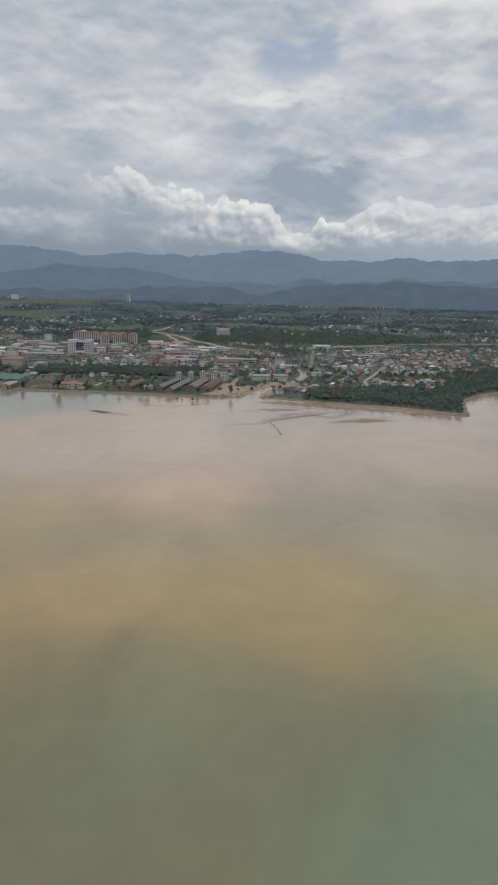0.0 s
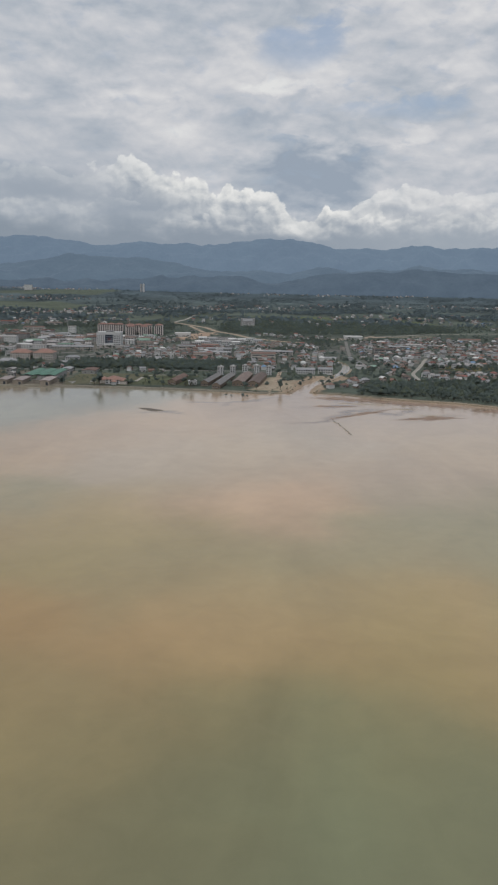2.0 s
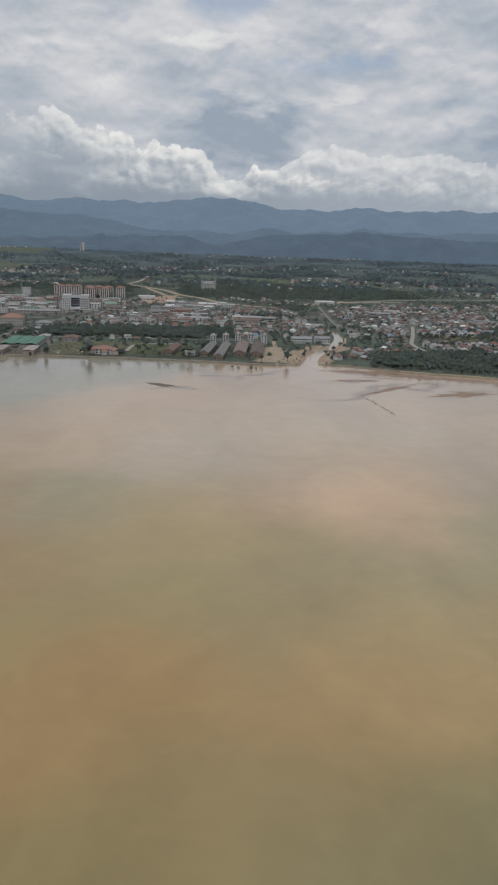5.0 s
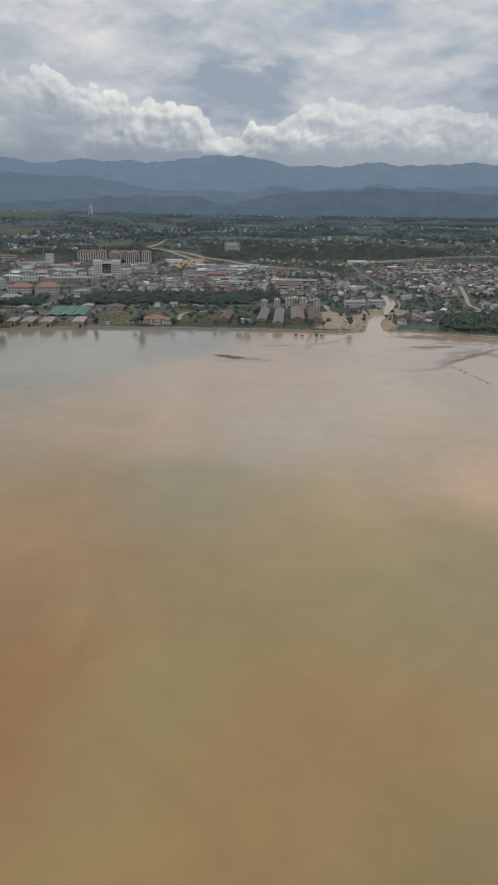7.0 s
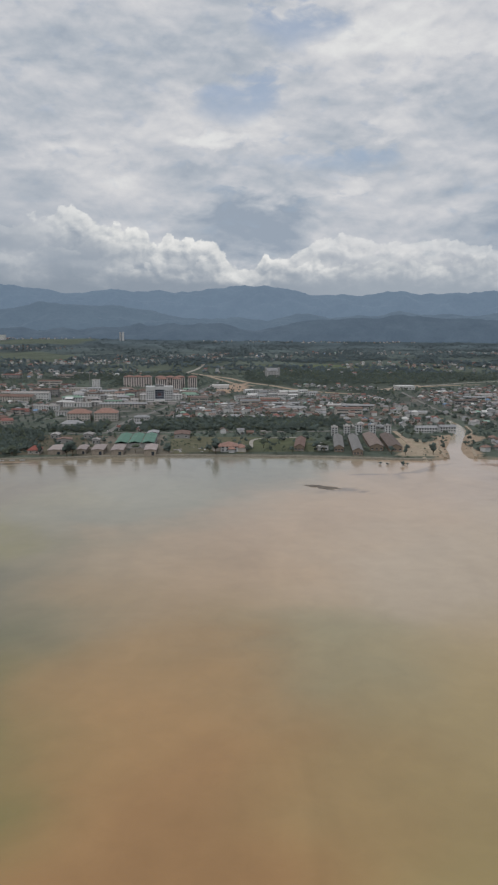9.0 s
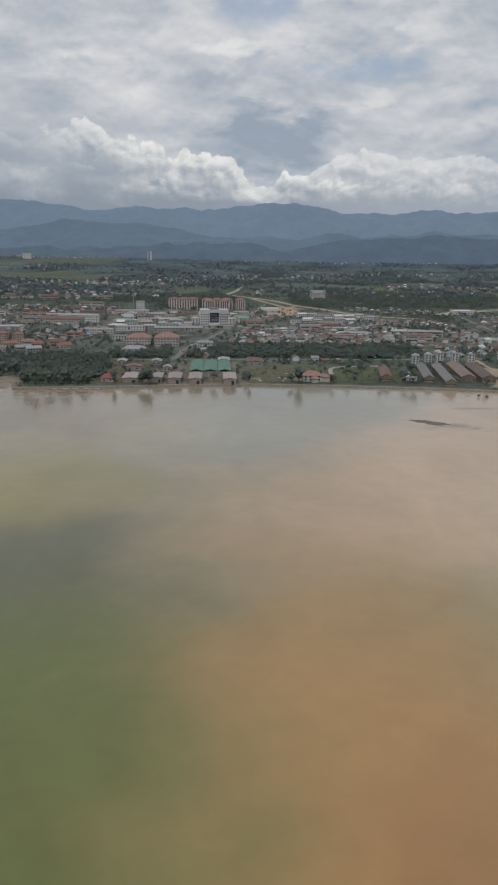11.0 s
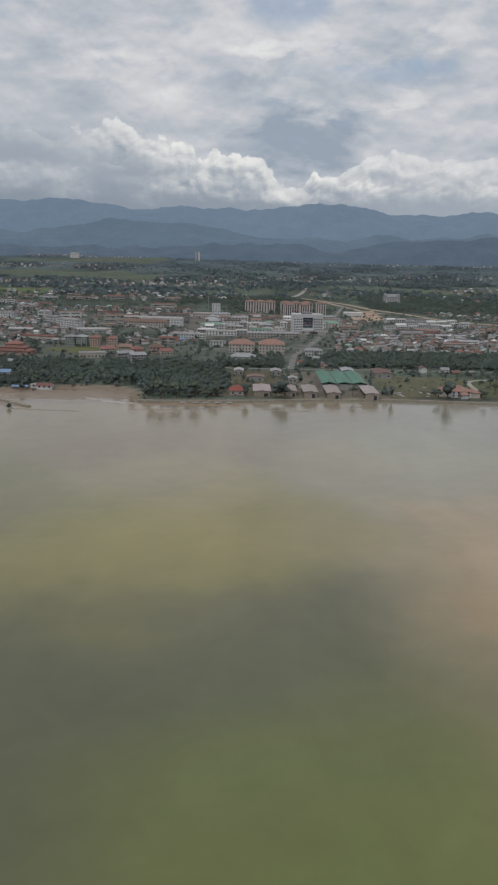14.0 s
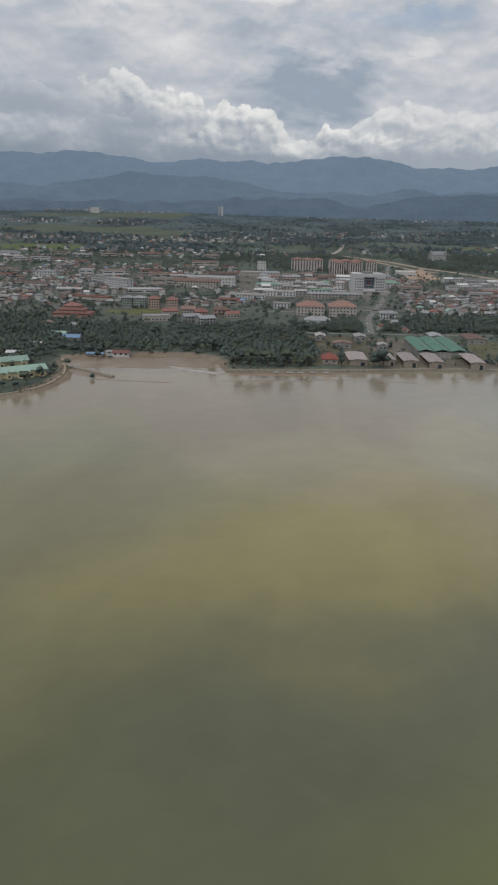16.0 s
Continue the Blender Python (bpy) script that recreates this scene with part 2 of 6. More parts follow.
WATER = water_mat()
GROUND = mat("open_ground", (0.1, 0.1, 0.05), 0.95, scale=0.06, var=0.35, attr="soil")
LEAF = mat("foliage", (0.100, 0.131, 0.120), 1.0, leafy=0.9, scale=0.03, var=0.4, vary="island", amount=0.12)
LEAF_LIGHT = mat("light_foliage", (0.114, 0.140, 0.104), 1.0, leafy=0.9, scale=0.03, var=0.4, vary="island", amount=0.14)
# Blue in the far foliage colour stands for distance haze.
LEAF_FAR_HAZE = mat("far_foliage", (0.112, 0.150, 0.166), 1.0, leafy=0.95, scale=0.012, var=0.35, vary="island", amount=0.15)
BARK = mat("bark", (0.10, 0.08, 0.06), 0.9, scale=0.8)
STONE = mat("grey_stone", (0.26, 0.24, 0.20), 0.9, scale=0.4, var=0.35, bump=0.4)
MUD = mat("wet_mud", (0.27, 0.185, 0.135), 0.6, scale=0.12, var=0.3, bump=0.15)
SAND = mat("pale_sand", (0.34, 0.28, 0.21), 0.9, scale=0.2, var=0.25)
EARTH = mat("bare_earth", (0.36, 0.285, 0.215), 0.95, scale=0.08, var=0.3)
ASPHALT = mat("worn_asphalt", (0.19, 0.185, 0.175), 0.9, scale=0.15, var=0.25)
PALE_ROAD = mat("pale_road", (0.33, 0.31, 0.275), 0.9, scale=0.1, var=0.25)
GLASS = mat("dark_window_glass", (0.035, 0.045, 0.055), 0.15, scale=0.5, var=0.3)
WHITE = mat("white_plaster", (0.49, 0.495, 0.50), 0.8, scale=0.3, var=0.15, vary="object", amount=0.1)
CREAM = mat("cream_plaster", (0.37, 0.345, 0.32), 0.85, scale=0.3, var=0.2, vary="object", amount=0.15)
GREY_WALL = mat("grey_plaster", (0.26, 0.26, 0.26), 0.85, scale=0.3, var=0.2, vary="object", amount=0.2)
PINK_WALL = mat("pink_plaster", (0.38, 0.25, 0.22), 0.85, scale=0.3, var=0.2)
TIMBER = mat("weathered_timber", (0.19, 0.15, 0.12), 0.9, scale=0.6, var=0.3)
ZINC = mat("zinc_roof", (0.275, 0.28, 0.29), 0.6, 0.1, scale=0.25, var=0.3, vary="object", amount=0.25)
PALE_ROOF = mat("pale_roof", (0.35, 0.335, 0.33), 0.7, scale=0.25, var=0.25, vary="object", amount=0.2)
RUST = mat("rusty_roof", (0.20, 0.135, 0.115), 0.85, scale=0.3, var=0.35, vary="object", amount=0.3)
RED_ROOF = mat("red_roof", (0.23, 0.115, 0.10), 0.8, scale=0.3, var=0.25, vary="object", amount=0.25)
ORANGE_ROOF = mat("orange_tile_roof", (0.285, 0.175, 0.145), 0.8, scale=0.3, var=0.25, vary="object", amount=0.15)
TILE_ROOF = mat("brown_tile_roof", (0.19, 0.15, 0.135), 0.85, scale=0.3, var=0.3, vary="object", amount=0.3)
GREEN_ROOF = mat("green_sheet_roof", (0.095, 0.205, 0.155), 0.6, scale=0.12, var=0.25)
MINT_ROOF = mat("mint_green_roof", (0.28, 0.40, 0.34), 0.6, scale=0.3, var=0.2, vary="object", amount=0.15)
BLUE_ROOF = mat("blue_sheet_roof", (0.18, 0.28, 0.42), 0.6, scale=0.3, var=0.2)
WHITE_ROOF = mat("white_sheet_roof", (0.58, 0.58, 0.575), 0.6, scale=0.3, var=0.12, vary="object", amount=0.1)
ROOFS = [ZINC, PALE_ROOF, RUST, RED_ROOF, TILE_ROOF, WHITE_ROOF, ORANGE_ROOF, MINT_ROOF, BLUE_ROOF]
ROOF_ODDS = [0.28, 0.13, 0.21, 0.09, 0.18, 0.05, 0.03, 0.02, 0.01]

# ---- mesh helpers ----


class Shape:
    """Gathers vertices, faces and material slots for one mesh."""

    def __init__(self):
        self.v, self.f, self.m = [], [], []

    def add(self, verts, faces, slot=0):
        n = len(self.v)
        self.v += verts
        self.f += [tuple(n + i for i in f) for f in faces]
        self.m += [slot] * len(faces)
        return self

    def box(self, x0, y0, z0, x1, y1, z1, slot=0):
        v = [(x, y, z) for z in (z0, z1) for x, y in ((x0, y0), (x1, y0), (x1, y1), (x0, y1))]
        return self.add(v, [(3, 2, 1, 0), (4, 5, 6, 7), (0, 1, 5, 4), (1, 2, 6, 5), (2, 3, 7, 6), (3, 0, 4, 7)], slot)

    def gable(self, w, d, z, rise, over=0.6, thick=0.25, slot=0, x=0, y=0):
        """A pitched roof with its ridge along y, with thickness and eaves."""
        a, b = w / 2 + over, d / 2 + over
        drop = rise * over / (w / 2)
        sec = [(-a, z - drop), (0, z + rise), (a, z - drop), (a, z - drop + thick), (0, z + rise + thick), (-a, z - drop + thick)]
        v = [(x + px, y + q, pz) for q in (-b, b) for px, pz in sec]
        f = [(0, 1, 4, 5), (1, 2, 3, 4), (11, 10, 7, 6), (10, 9, 8, 7), (5, 4, 10, 11), (4, 3, 9, 10), (1, 0, 6, 7), (2, 1, 7, 8), (0, 5, 11, 6), (3, 2, 8, 9)]
        return self.add(v, f, slot)

    def hip(self, w, d, z, rise, over=0.6, thick=0.25, slot=0, x=0, y=0):
        """A hipped roof."""
        a, b = w / 2 + over, d / 2 + over
        s = min(a, b) * 0.85
        ra, rb = a - s, b - s
        v = [(x + sx * a, y + sy * b, z + h) for h in (0, thick) for sx, sy in ((-1, -1), (1, -1), (1, 1), (-1, 1))]
        v += [(x + sx * ra, y + sy * rb, z + thick + rise) for sx, sy in ((-1, -1), (1, -1), (1, 1), (-1, 1))]
        f = [(3, 2, 1, 0)] + [(i, (i + 1) % 4, 4 + (i + 1) % 4, 4 + i) for i in range(4)]
        f += [(4 + i, 4 + (i + 1) % 4, 8 + (i + 1) % 4, 8 + i) for i in range(4)] + [(8, 9, 10, 11)]
        return self.add(v, f, slot)

    def walls(self, w, d, z0, z1, rise=0.0, slot=0, x=0, y=0):
        """A hollow-looking block of walls, with gable ends along y when it has a rise."""
        self.box(x - w / 2, y - d / 2, z0, x + w / 2, y + d / 2, z1, slot)
        if rise:
            for q in (-d / 2, d / 2):
                v = [(x - w / 2, y + q, z1), (x + w / 2, y + q, z1), (x, y + q, z1 + rise)]
                self.add(v, [(0, 1, 2) if q < 0 else (2, 1, 0)], slot)
        return self


def mesh_of(name, shape, mats):
    me = bpy.data.meshes.new(name)
    me.from_pydata(shape.v, [], shape.f)
    for m in mats if isinstance(mats, (list, tuple)) else [mats]:
        me.materials.append(m)
    if any(shape.m):
        me.polygons.foreach_set("material_index", shape.m)
    me.update()
    return me


def mesh_np(name, verts, faces, mats, slots=None):
    """A mesh from arrays; faces all with the same number of corners."""
    me = bpy.data.meshes.new(name)
    k = faces.shape[1]
    me.vertices.add(len(verts))
    me.vertices.foreach_set("co", np.asarray(verts, np.float32).ravel())
    me.loops.add(faces.size)
    me.loops.foreach_set("vertex_index", faces.astype(np.int32).ravel())
    me.polygons.add(len(faces))
    me.polygons.foreach_set("loop_start", np.arange(0, faces.size, k, dtype=np.int32))
    for m in mats if isinstance(mats, (list, tuple)) else [mats]:
        me.materials.append(m)
    if slots is not None:
        me.polygons.foreach_set("material_index", np.asarray(slots, np.int32))
    me.update(calc_edges=True)
    me.validate()
    return me


def part(name, shape, material, parent, label="", at=None):
    ob = new(name, shape if isinstance(shape, bpy.types.Mesh) else mesh_of(name, shape, material))
    ob.parent = parent
    if at is not None:
        ob.matrix_basis = at
    if label:
        tagged(ob, label)
    return ob


def thing(name, x, y, z, turn, label, category, group=""):
    ob = new(name)
    ob.matrix_basis = pose(x, y, z, 0, 0, turn)
    return tagged(ob, label, category, group)


def structure(name, me, label, category=""):
    return tagged(new(name, me), label, category, kind="structure")


# ---- the lie of the land ----
HUB = np.array([-208.0, 164.0])      # the middle of the flight; the plain rises gently round it
COAST = [(2600, 1250), (1300, 1130), (700, 1060), (430, 1010), (307, 958), (276, 927), (243, 875), (226, 800), (218, 761), (194, 783),
         (153, 811), (122, 818), (80, 836), (39, 861), (0, 872), (-29, 860), (-57, 862), (-84, 870), (-140, 880), (-197, 887),
         (-254, 892), (-309, 891), (-390, 877), (-463, 872), (-469, 896), (-483, 917), (-501, 924), (-534, 920), (-563, 913),
         (-583, 901), (-579, 885), (-568, 858), (-566, 838), (-570, 818), (-580, 793), (-593, 782), (-640, 768), (-760, 790), (-1100, 860), (-2600, 1000)]
LAND = np.array(COAST + [(-2600, 9000), (2600, 9000)], float)
RIVER = np.array([(-4, 845), (0, 872), (12, 925), (36, 988), (66, 1062), (77, 1120), (79, 1160), (72, 1205), (54, 1236), (34, 1252)], float)


def to_line(p, line):
    """Distance of points to an open line."""
    best = np.full(len(p), 1e9)
    for a, b in zip(line[:-1], line[1:]):
        ab = b - a
        s = np.clip(((p - a) @ ab) / (ab @ ab), 0, 1)
        best = np.minimum(best, np.hypot(*(p - a - s[:, None] * ab).T))
    return best


def inside(p, poly):
    poly = np.asarray(poly, float)
    hit = np.zeros(len(p), bool)
    for a, b in zip(poly, np.roll(poly, -1, 0)):
        cross = (a[1] > p[:, 1]) != (b[1] > p[:, 1])
        with np.errstate(divide="ignore", invalid="ignore"):
            hit ^= cross & (p[:, 0] < (b[0] - a[0]) * (p[:, 1] - a[1]) / (b[1] - a[1]) + a[0])
    return hit


def shore(p):
    d = to_line(p, np.array(COAST, float))
    return np.where(inside(p, LAND), d, -d)


def river_half(y):
    return np.interp(y, [860, 900, 940, 1010, 1080, 1150, 1290], [7.5, 5.2, 5.2, 5.0, 4.2, 3.6, 3])


def rolling(p, scale, seed=0.0):
    return np.array([noise.fractal((x * scale, y * scale, seed), 1.0, 2.0, 4) for x, y in p])


def rise(p):
    """Height of the plain: level near the coast, climbing gently inland."""
    rho = np.hypot(*(p - HUB).T)
    r = np.clip(rho, 0, 3890)
    far_off = np.where(r > 2000, 2000 - 1900 * np.log(np.clip(1 - (r - 2000) / 1900, 1e-3, 1)), r)
    hill = 17 * np.exp(-(((p[:, 0] + 235) / 120) ** 2 + ((p[:, 1] - 2400) / 150) ** 2))
    bear = np.degrees(np.arctan2(p[:, 0] - HUB[0], p[:, 1] - HUB[1]))
    brow = 12 * np.clip((r - 2500) / 1380, 0, 1) ** 1.3 * np.clip((4 - bear) / 12, 0, 1)
    return np.where(r > 2000, 119.5 - 117.5 * r / np.maximum(far_off, 1), 2.0) + hill + brow


def lands(p):
    p = np.asarray(p, float).reshape(-1, 2)
    d = shore(p)
    z = np.where(d > 0, np.minimum(0.15 + d * 0.22, rise(p)), np.maximum(d * 0.12, -3))
    rd = to_line(p, RIVER) - river_half(p[:, 1])
    cut = (p[:, 1] < 1300) & (p[:, 1] > 850)
    z = np.where(cut & (rd < 4), np.minimum(z, -1.2 + np.clip(rd, -2, 4) * 0.8), z)
    return z


def inland(x, y):
    """Where a far place lies once the distance beyond the town is drawn in."""
    d = np.array([x, y]) - HUB
    rho = np.hypot(*d)
    r = rho if rho < 2000 else 2000 + 1900 * (1 - math.exp(-(rho - 2000) / 1900))
    q = HUB + d / rho * r
    return float(q[0]), float(q[1])


def grid_axes():
    xs = np.unique(np.concatenate([np.arange(-2600, -680, 40), np.arange(-680, 360, 5), np.arange(360, 2601, 40)]))
    ys = np.unique(np.concatenate([np.arange(700, 1060, 5), np.arange(1060, 2000, 12), np.arange(2000, 4041, 20)]))
    return xs, ys


FIELDS = [  # light green fields, in the drawn-in plan
    ([inland(*q) for q in [(-1900, 4500), (-1750, 5300), (-1300, 6200), (-960, 5900), (-950, 4700), (-1300, 4500)]], (0.092, 0.114, 0.086)),
    ([inland(*q) for q in [(-1500, 3100), (-1300, 3500), (-980, 3620), (-690, 3150), (-680, 2700), (-1000, 2900)]], (0.092, 0.112, 0.08)),
    ([inland(*q) for q in [(-1150, 2100), (-1000, 2300), (-830, 2250), (-830, 2080)]], (0.10, 0.13, 0.05)),
    ([(-440, 2150), (-330, 2330), (-300, 2150), (-360, 2080)], (0.092, 0.114, 0.086)),
    ([(-100, 2500), (340, 2480), (440, 2250), (420, 2090), (300, 2350), (0, 2400)], (0.10, 0.125, 0.062)),
    ([(212, 1175), (300, 1165), (330, 1120), (250, 1085), (205, 1105)], (0.15, 0.14, 0.07)),
    ([(-262, 1010), (-190, 1000), (-190, 900), (-272, 900)], (0.118, 0.116, 0.072)),
    ([(-192, 992), (-118, 1000), (-128, 902), (-192, 904)], (0.095, 0.108, 0.060)),
    ([(-600, 1160), (-500, 1175), (-510, 1130), (-600, 1130)], (0.13, 0.14, 0.06)),
    ([(-420, 1030), (-340, 1030), (-340, 896), (-420, 890)], (0.115, 0.104, 0.072)),
]
BARE = [  # worn earth and yards
    ([(-205, 1520), (-145, 1590), (-140, 1790), (-205, 1670)], (0.37, 0.27, 0.20)),
    ([(-50, 875), (-12, 885), (-4, 960), (-30, 985), (-50, 960)], (0.36, 0.30, 0.22)),
    ([(-345, 1020), (-270, 1025), (-270, 895), (-345, 895)], (0.165, 0.148, 0.120)),
    ([(-460, 1290), (-300, 1290), (-260, 1640), (-470, 1640)], (0.16, 0.15, 0.13)),
    ([(80, 1560), (210, 1700), (200, 1720), (90, 1600)], (0.35, 0.29, 0.23)),
    ([(-18, 872), (20, 872), (36, 940), (64, 1012), (24, 1012), (-4, 950)], (0.34, 0.26, 0.19)),
]


def make_ground():
    xs, ys = grid_axes()
    gx, gy = np.meshgrid(xs, ys)
    p = np.stack([gx.ravel(), gy.ravel()], 1)
    d = shore(p)
    wob = rolling(p, 0.006, 2.0)
    z = lands(p) + np.where(d > 15, 0.5 * rolling(p, 0.03, 5.0), 0)
    far = np.hypot(*(p - HUB).T)
    z += np.clip((far - 2100) / 900, 0, 1) * np.clip((3900 - far) / 500, 0.15, 1) * 7 * wob
    z -= 12 * np.clip((far - 3900) / 60, 0, 1)
    col = np.tile(np.array([0.081, 0.101, 0.080]), (len(p), 1)) * (1 + 0.5 * wob[:, None])
    town = np.clip((1750 - p[:, 1]) / 300, 0, 1) * np.clip((p[:, 1] - 1060) / 60, 0, 1) * np.clip(0.5 + 1.2 * rolling(p, 0.02, 9.0), 0, 1)
    col = col * (1 - 0.7 * town[:, None]) + np.array([0.155, 0.152, 0.140]) * 0.7 * town[:, None]
    # Far ground fades to blue: distance haze mixed into its colour.
    haze_tint = np.clip((far - 2300) / 1200, 0, 1)[:, None]
    col = col * (1 - haze_tint) + np.array([0.074, 0.104, 0.120]) * haze_tint * (1 + 0.4 * wob[:, None])
    for poly, c in FIELDS + BARE:
        m = inside(p + 14 * np.stack([rolling(p, 0.02, 1.0), rolling(p, 0.02, 7.0)], 1), poly)
        col[m] = np.array(c) * (1 + 0.25 * wob[m, None])
    edge = np.clip(1 - np.abs(d - 2) / 5, 0, 1)[:, None]
    col = col * (1 - edge) + np.array([0.27, 0.22, 0.165]) * edge
    beach = ((p[:, 0] < -462) & (p[:, 0] > -590) & (d < 10))[:, None] * 1.0
    col = col * (1 - beach) + np.array([0.22, 0.18, 0.14]) * beach
    under = (d < 0)[:, None]
    col = np.where(under, (0.2, 0.15, 0.1), col)
    n, k = len(xs), len(ys)
    i = (np.arange(k - 1)[:, None] * n + np.arange(n - 1)).ravel()
    faces = np.stack([i, i + 1, i + n + 1, i + n], 1)
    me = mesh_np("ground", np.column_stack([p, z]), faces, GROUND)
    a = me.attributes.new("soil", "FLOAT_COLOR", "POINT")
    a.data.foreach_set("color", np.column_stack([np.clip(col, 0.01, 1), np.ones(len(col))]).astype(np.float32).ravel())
    me.polygons.foreach_set("use_smooth", np.ones(len(me.polygons), bool))
    structure("ground", me, "flat green coastal plain rising gently inland", "ground")


SILT_WARM = {  # how the river's brown silt lies in the bay
    (0.545, 0.369, 0.229): [(-47, 446)],
    (0.492, 0.375, 0.253): [(113, 587), (-59, 569), (98, 678), (-190, 595), (-83, 630)],
    (0.492, 0.400, 0.301): [(-126, 612), (-135, 564), (-16, 633)],
    (0.460, 0.296, 0.145): [(-37, 292), (-216, 585)],
    (0.455, 0.315, 0.160): [(25, 281), (-132, 406)],
    (0.446, 0.286, 0.132): [(-83, 287)],
    (0.429, 0.342, 0.240): [(-267, 575), (-97, 520)],
    (0.398, 0.243, 0.106): [(-153, 298), (-156, 268), (-263, 433), (-208, 357), (-258, 388), (-281, 388), (-283, 530), (-292, 447)],
    (0.396, 0.274, 0.155): [(-266, 517), (-283, 600)],
    (0.396, 0.301, 0.140): [(-38, 311)],
    (0.345, 0.182, 0.083): [(-245, 359)],
}
SILT_MIXED = {  # thinner silt
    (0.344, 0.292, 0.167): [(2, 375), (-40, 351), (-398, 649)],
    (0.340, 0.333, 0.277): [(-287, 720)],
    (0.336, 0.271, 0.105): [(7, 278)],
    (0.336, 0.253, 0.125): [(-99, 375), (-122, 251), (-167, 369)],
    (0.328, 0.285, 0.124): [(80, 284), (-129, 383), (-175, 325)],
    (0.311, 0.275, 0.164): [(93, 335), (84, 427), (-185, 454), (-310, 713)],
    (0.285, 0.236, 0.121): [(-82, 244), (-6, 246), (-81, 352)],
    (0.283, 0.247, 0.164): [(-339, 627), (-406, 689), (-333, 679)],
    (0.242, 0.211, 0.095): [(-23, 226), (-53, 244), (-140, 238), (-418, 571), (-313, 446), (-382, 566), (-369, 609)],
}
SILT_GREEN = {  # clearer olive water and the grey shallows
    (0.199, 0.190, 0.110): [(28, 211), (3, 170), (-61, 205), (-320, 489), (-466, 620), (-532, 725)],
    (0.195, 0.247, 0.155): [(62, 212), (49, 162), (-22, 206)],
    (0.179, 0.166, 0.086): [(-318, 470), (-309, 409), (-509, 618), (-460, 535)],
    (0.141, 0.171, 0.054): [(-331, 422), (-320, 380), (-357, 433)],
    (0.139, 0.139, 0.069): [(-357, 519), (-402, 453), (-458, 512)],
    (0.119, 0.129, 0.070): [(-398, 499), (-357, 486), (-455, 468), (-427, 461)],
    (0.105, 0.110, 0.065): [(-425, 492)],
    (0.265, 0.265, 0.233): [(-289, 831), (-239, 801), (-350, 800), (-200, 830)],
    (0.245, 0.202, 0.138): [(-401, 760), (-410, 800), (-489, 760), (-540, 850), (-560, 760)],
    (0.449, 0.345, 0.265): [(-102, 760), (20, 780), (150, 740), (80, 690), (-60, 700)],
    (0.425, 0.325, 0.228): [(150, 560), (200, 640), (60, 500)],
}
SILT_MARKS = {  # the clearest marks: yellow-olive band, dark patches, green shallows, grey water within the plume's front
    (0.262, 0.232, 0.088): [(-434, 590), (-415, 573), (-393, 592), (-369, 609), (-387, 575), (-382, 616), (-430, 559), (-453, 553)],
    (0.106, 0.109, 0.076): [(-422, 509), (-396, 509), (-358, 530), (-350, 504), (-379, 487), (-432, 480)],
    (0.146, 0.166, 0.060): [(-361, 438), (-370, 455), (-358, 425), (-368, 441), (-350, 412)],
    (0.285, 0.245, 0.158): [(-314, 600), (-310, 552), (-306, 505)],
    (0.265, 0.222, 0.155): [(-345, 800), (-310, 835), (-420, 820), (-370, 770)],
    (0.275, 0.262, 0.198): [(-293, 762), (-228, 783), (-181, 820), (-316, 669), (-246, 725), (-270, 690)],
    (0.460, 0.328, 0.215): [(-148, 679), (-206, 620), (-95, 750), (-169, 660), (-119, 715), (-222, 573)],
}


SHOALS = [  # mud banks just under the surface: place, half-sizes, turn, colour
    (42, 829, 36, 17, -8, (0.27, 0.18, 0.12)), (105, 801, 55, 12, -24, (0.27, 0.18, 0.12)), (26, 784, 24, 8, -1, (0.22, 0.155, 0.115)), (-2, 705, 32, 6, 26, (0.24, 0.17, 0.125)), (47, 742, 40, 7, 43, (0.21, 0.15, 0.11)),
    (85, 773, 20, 7, 8, (0.22, 0.155, 0.115)), (107, 730, 36, 16, 17, (0.30, 0.21, 0.14)), (185, 770, 34, 9, 12, (0.26, 0.175, 0.12)), (-56, 801, 46, 6, 49, (0.26, 0.195, 0.15)), (-94, 788, 15, 6, 0, (0.25, 0.19, 0.15)),
    (-140, 742, 20, 5, -38, (0.21, 0.16, 0.12)), (-430, 858, 46, 4, 4, (0.15, 0.128, 0.10)), (-520, 868, 55, 9, -6, (0.20, 0.165, 0.125)), (8, 815, 7, 50, 8, (0.46, 0.34, 0.24)),
]


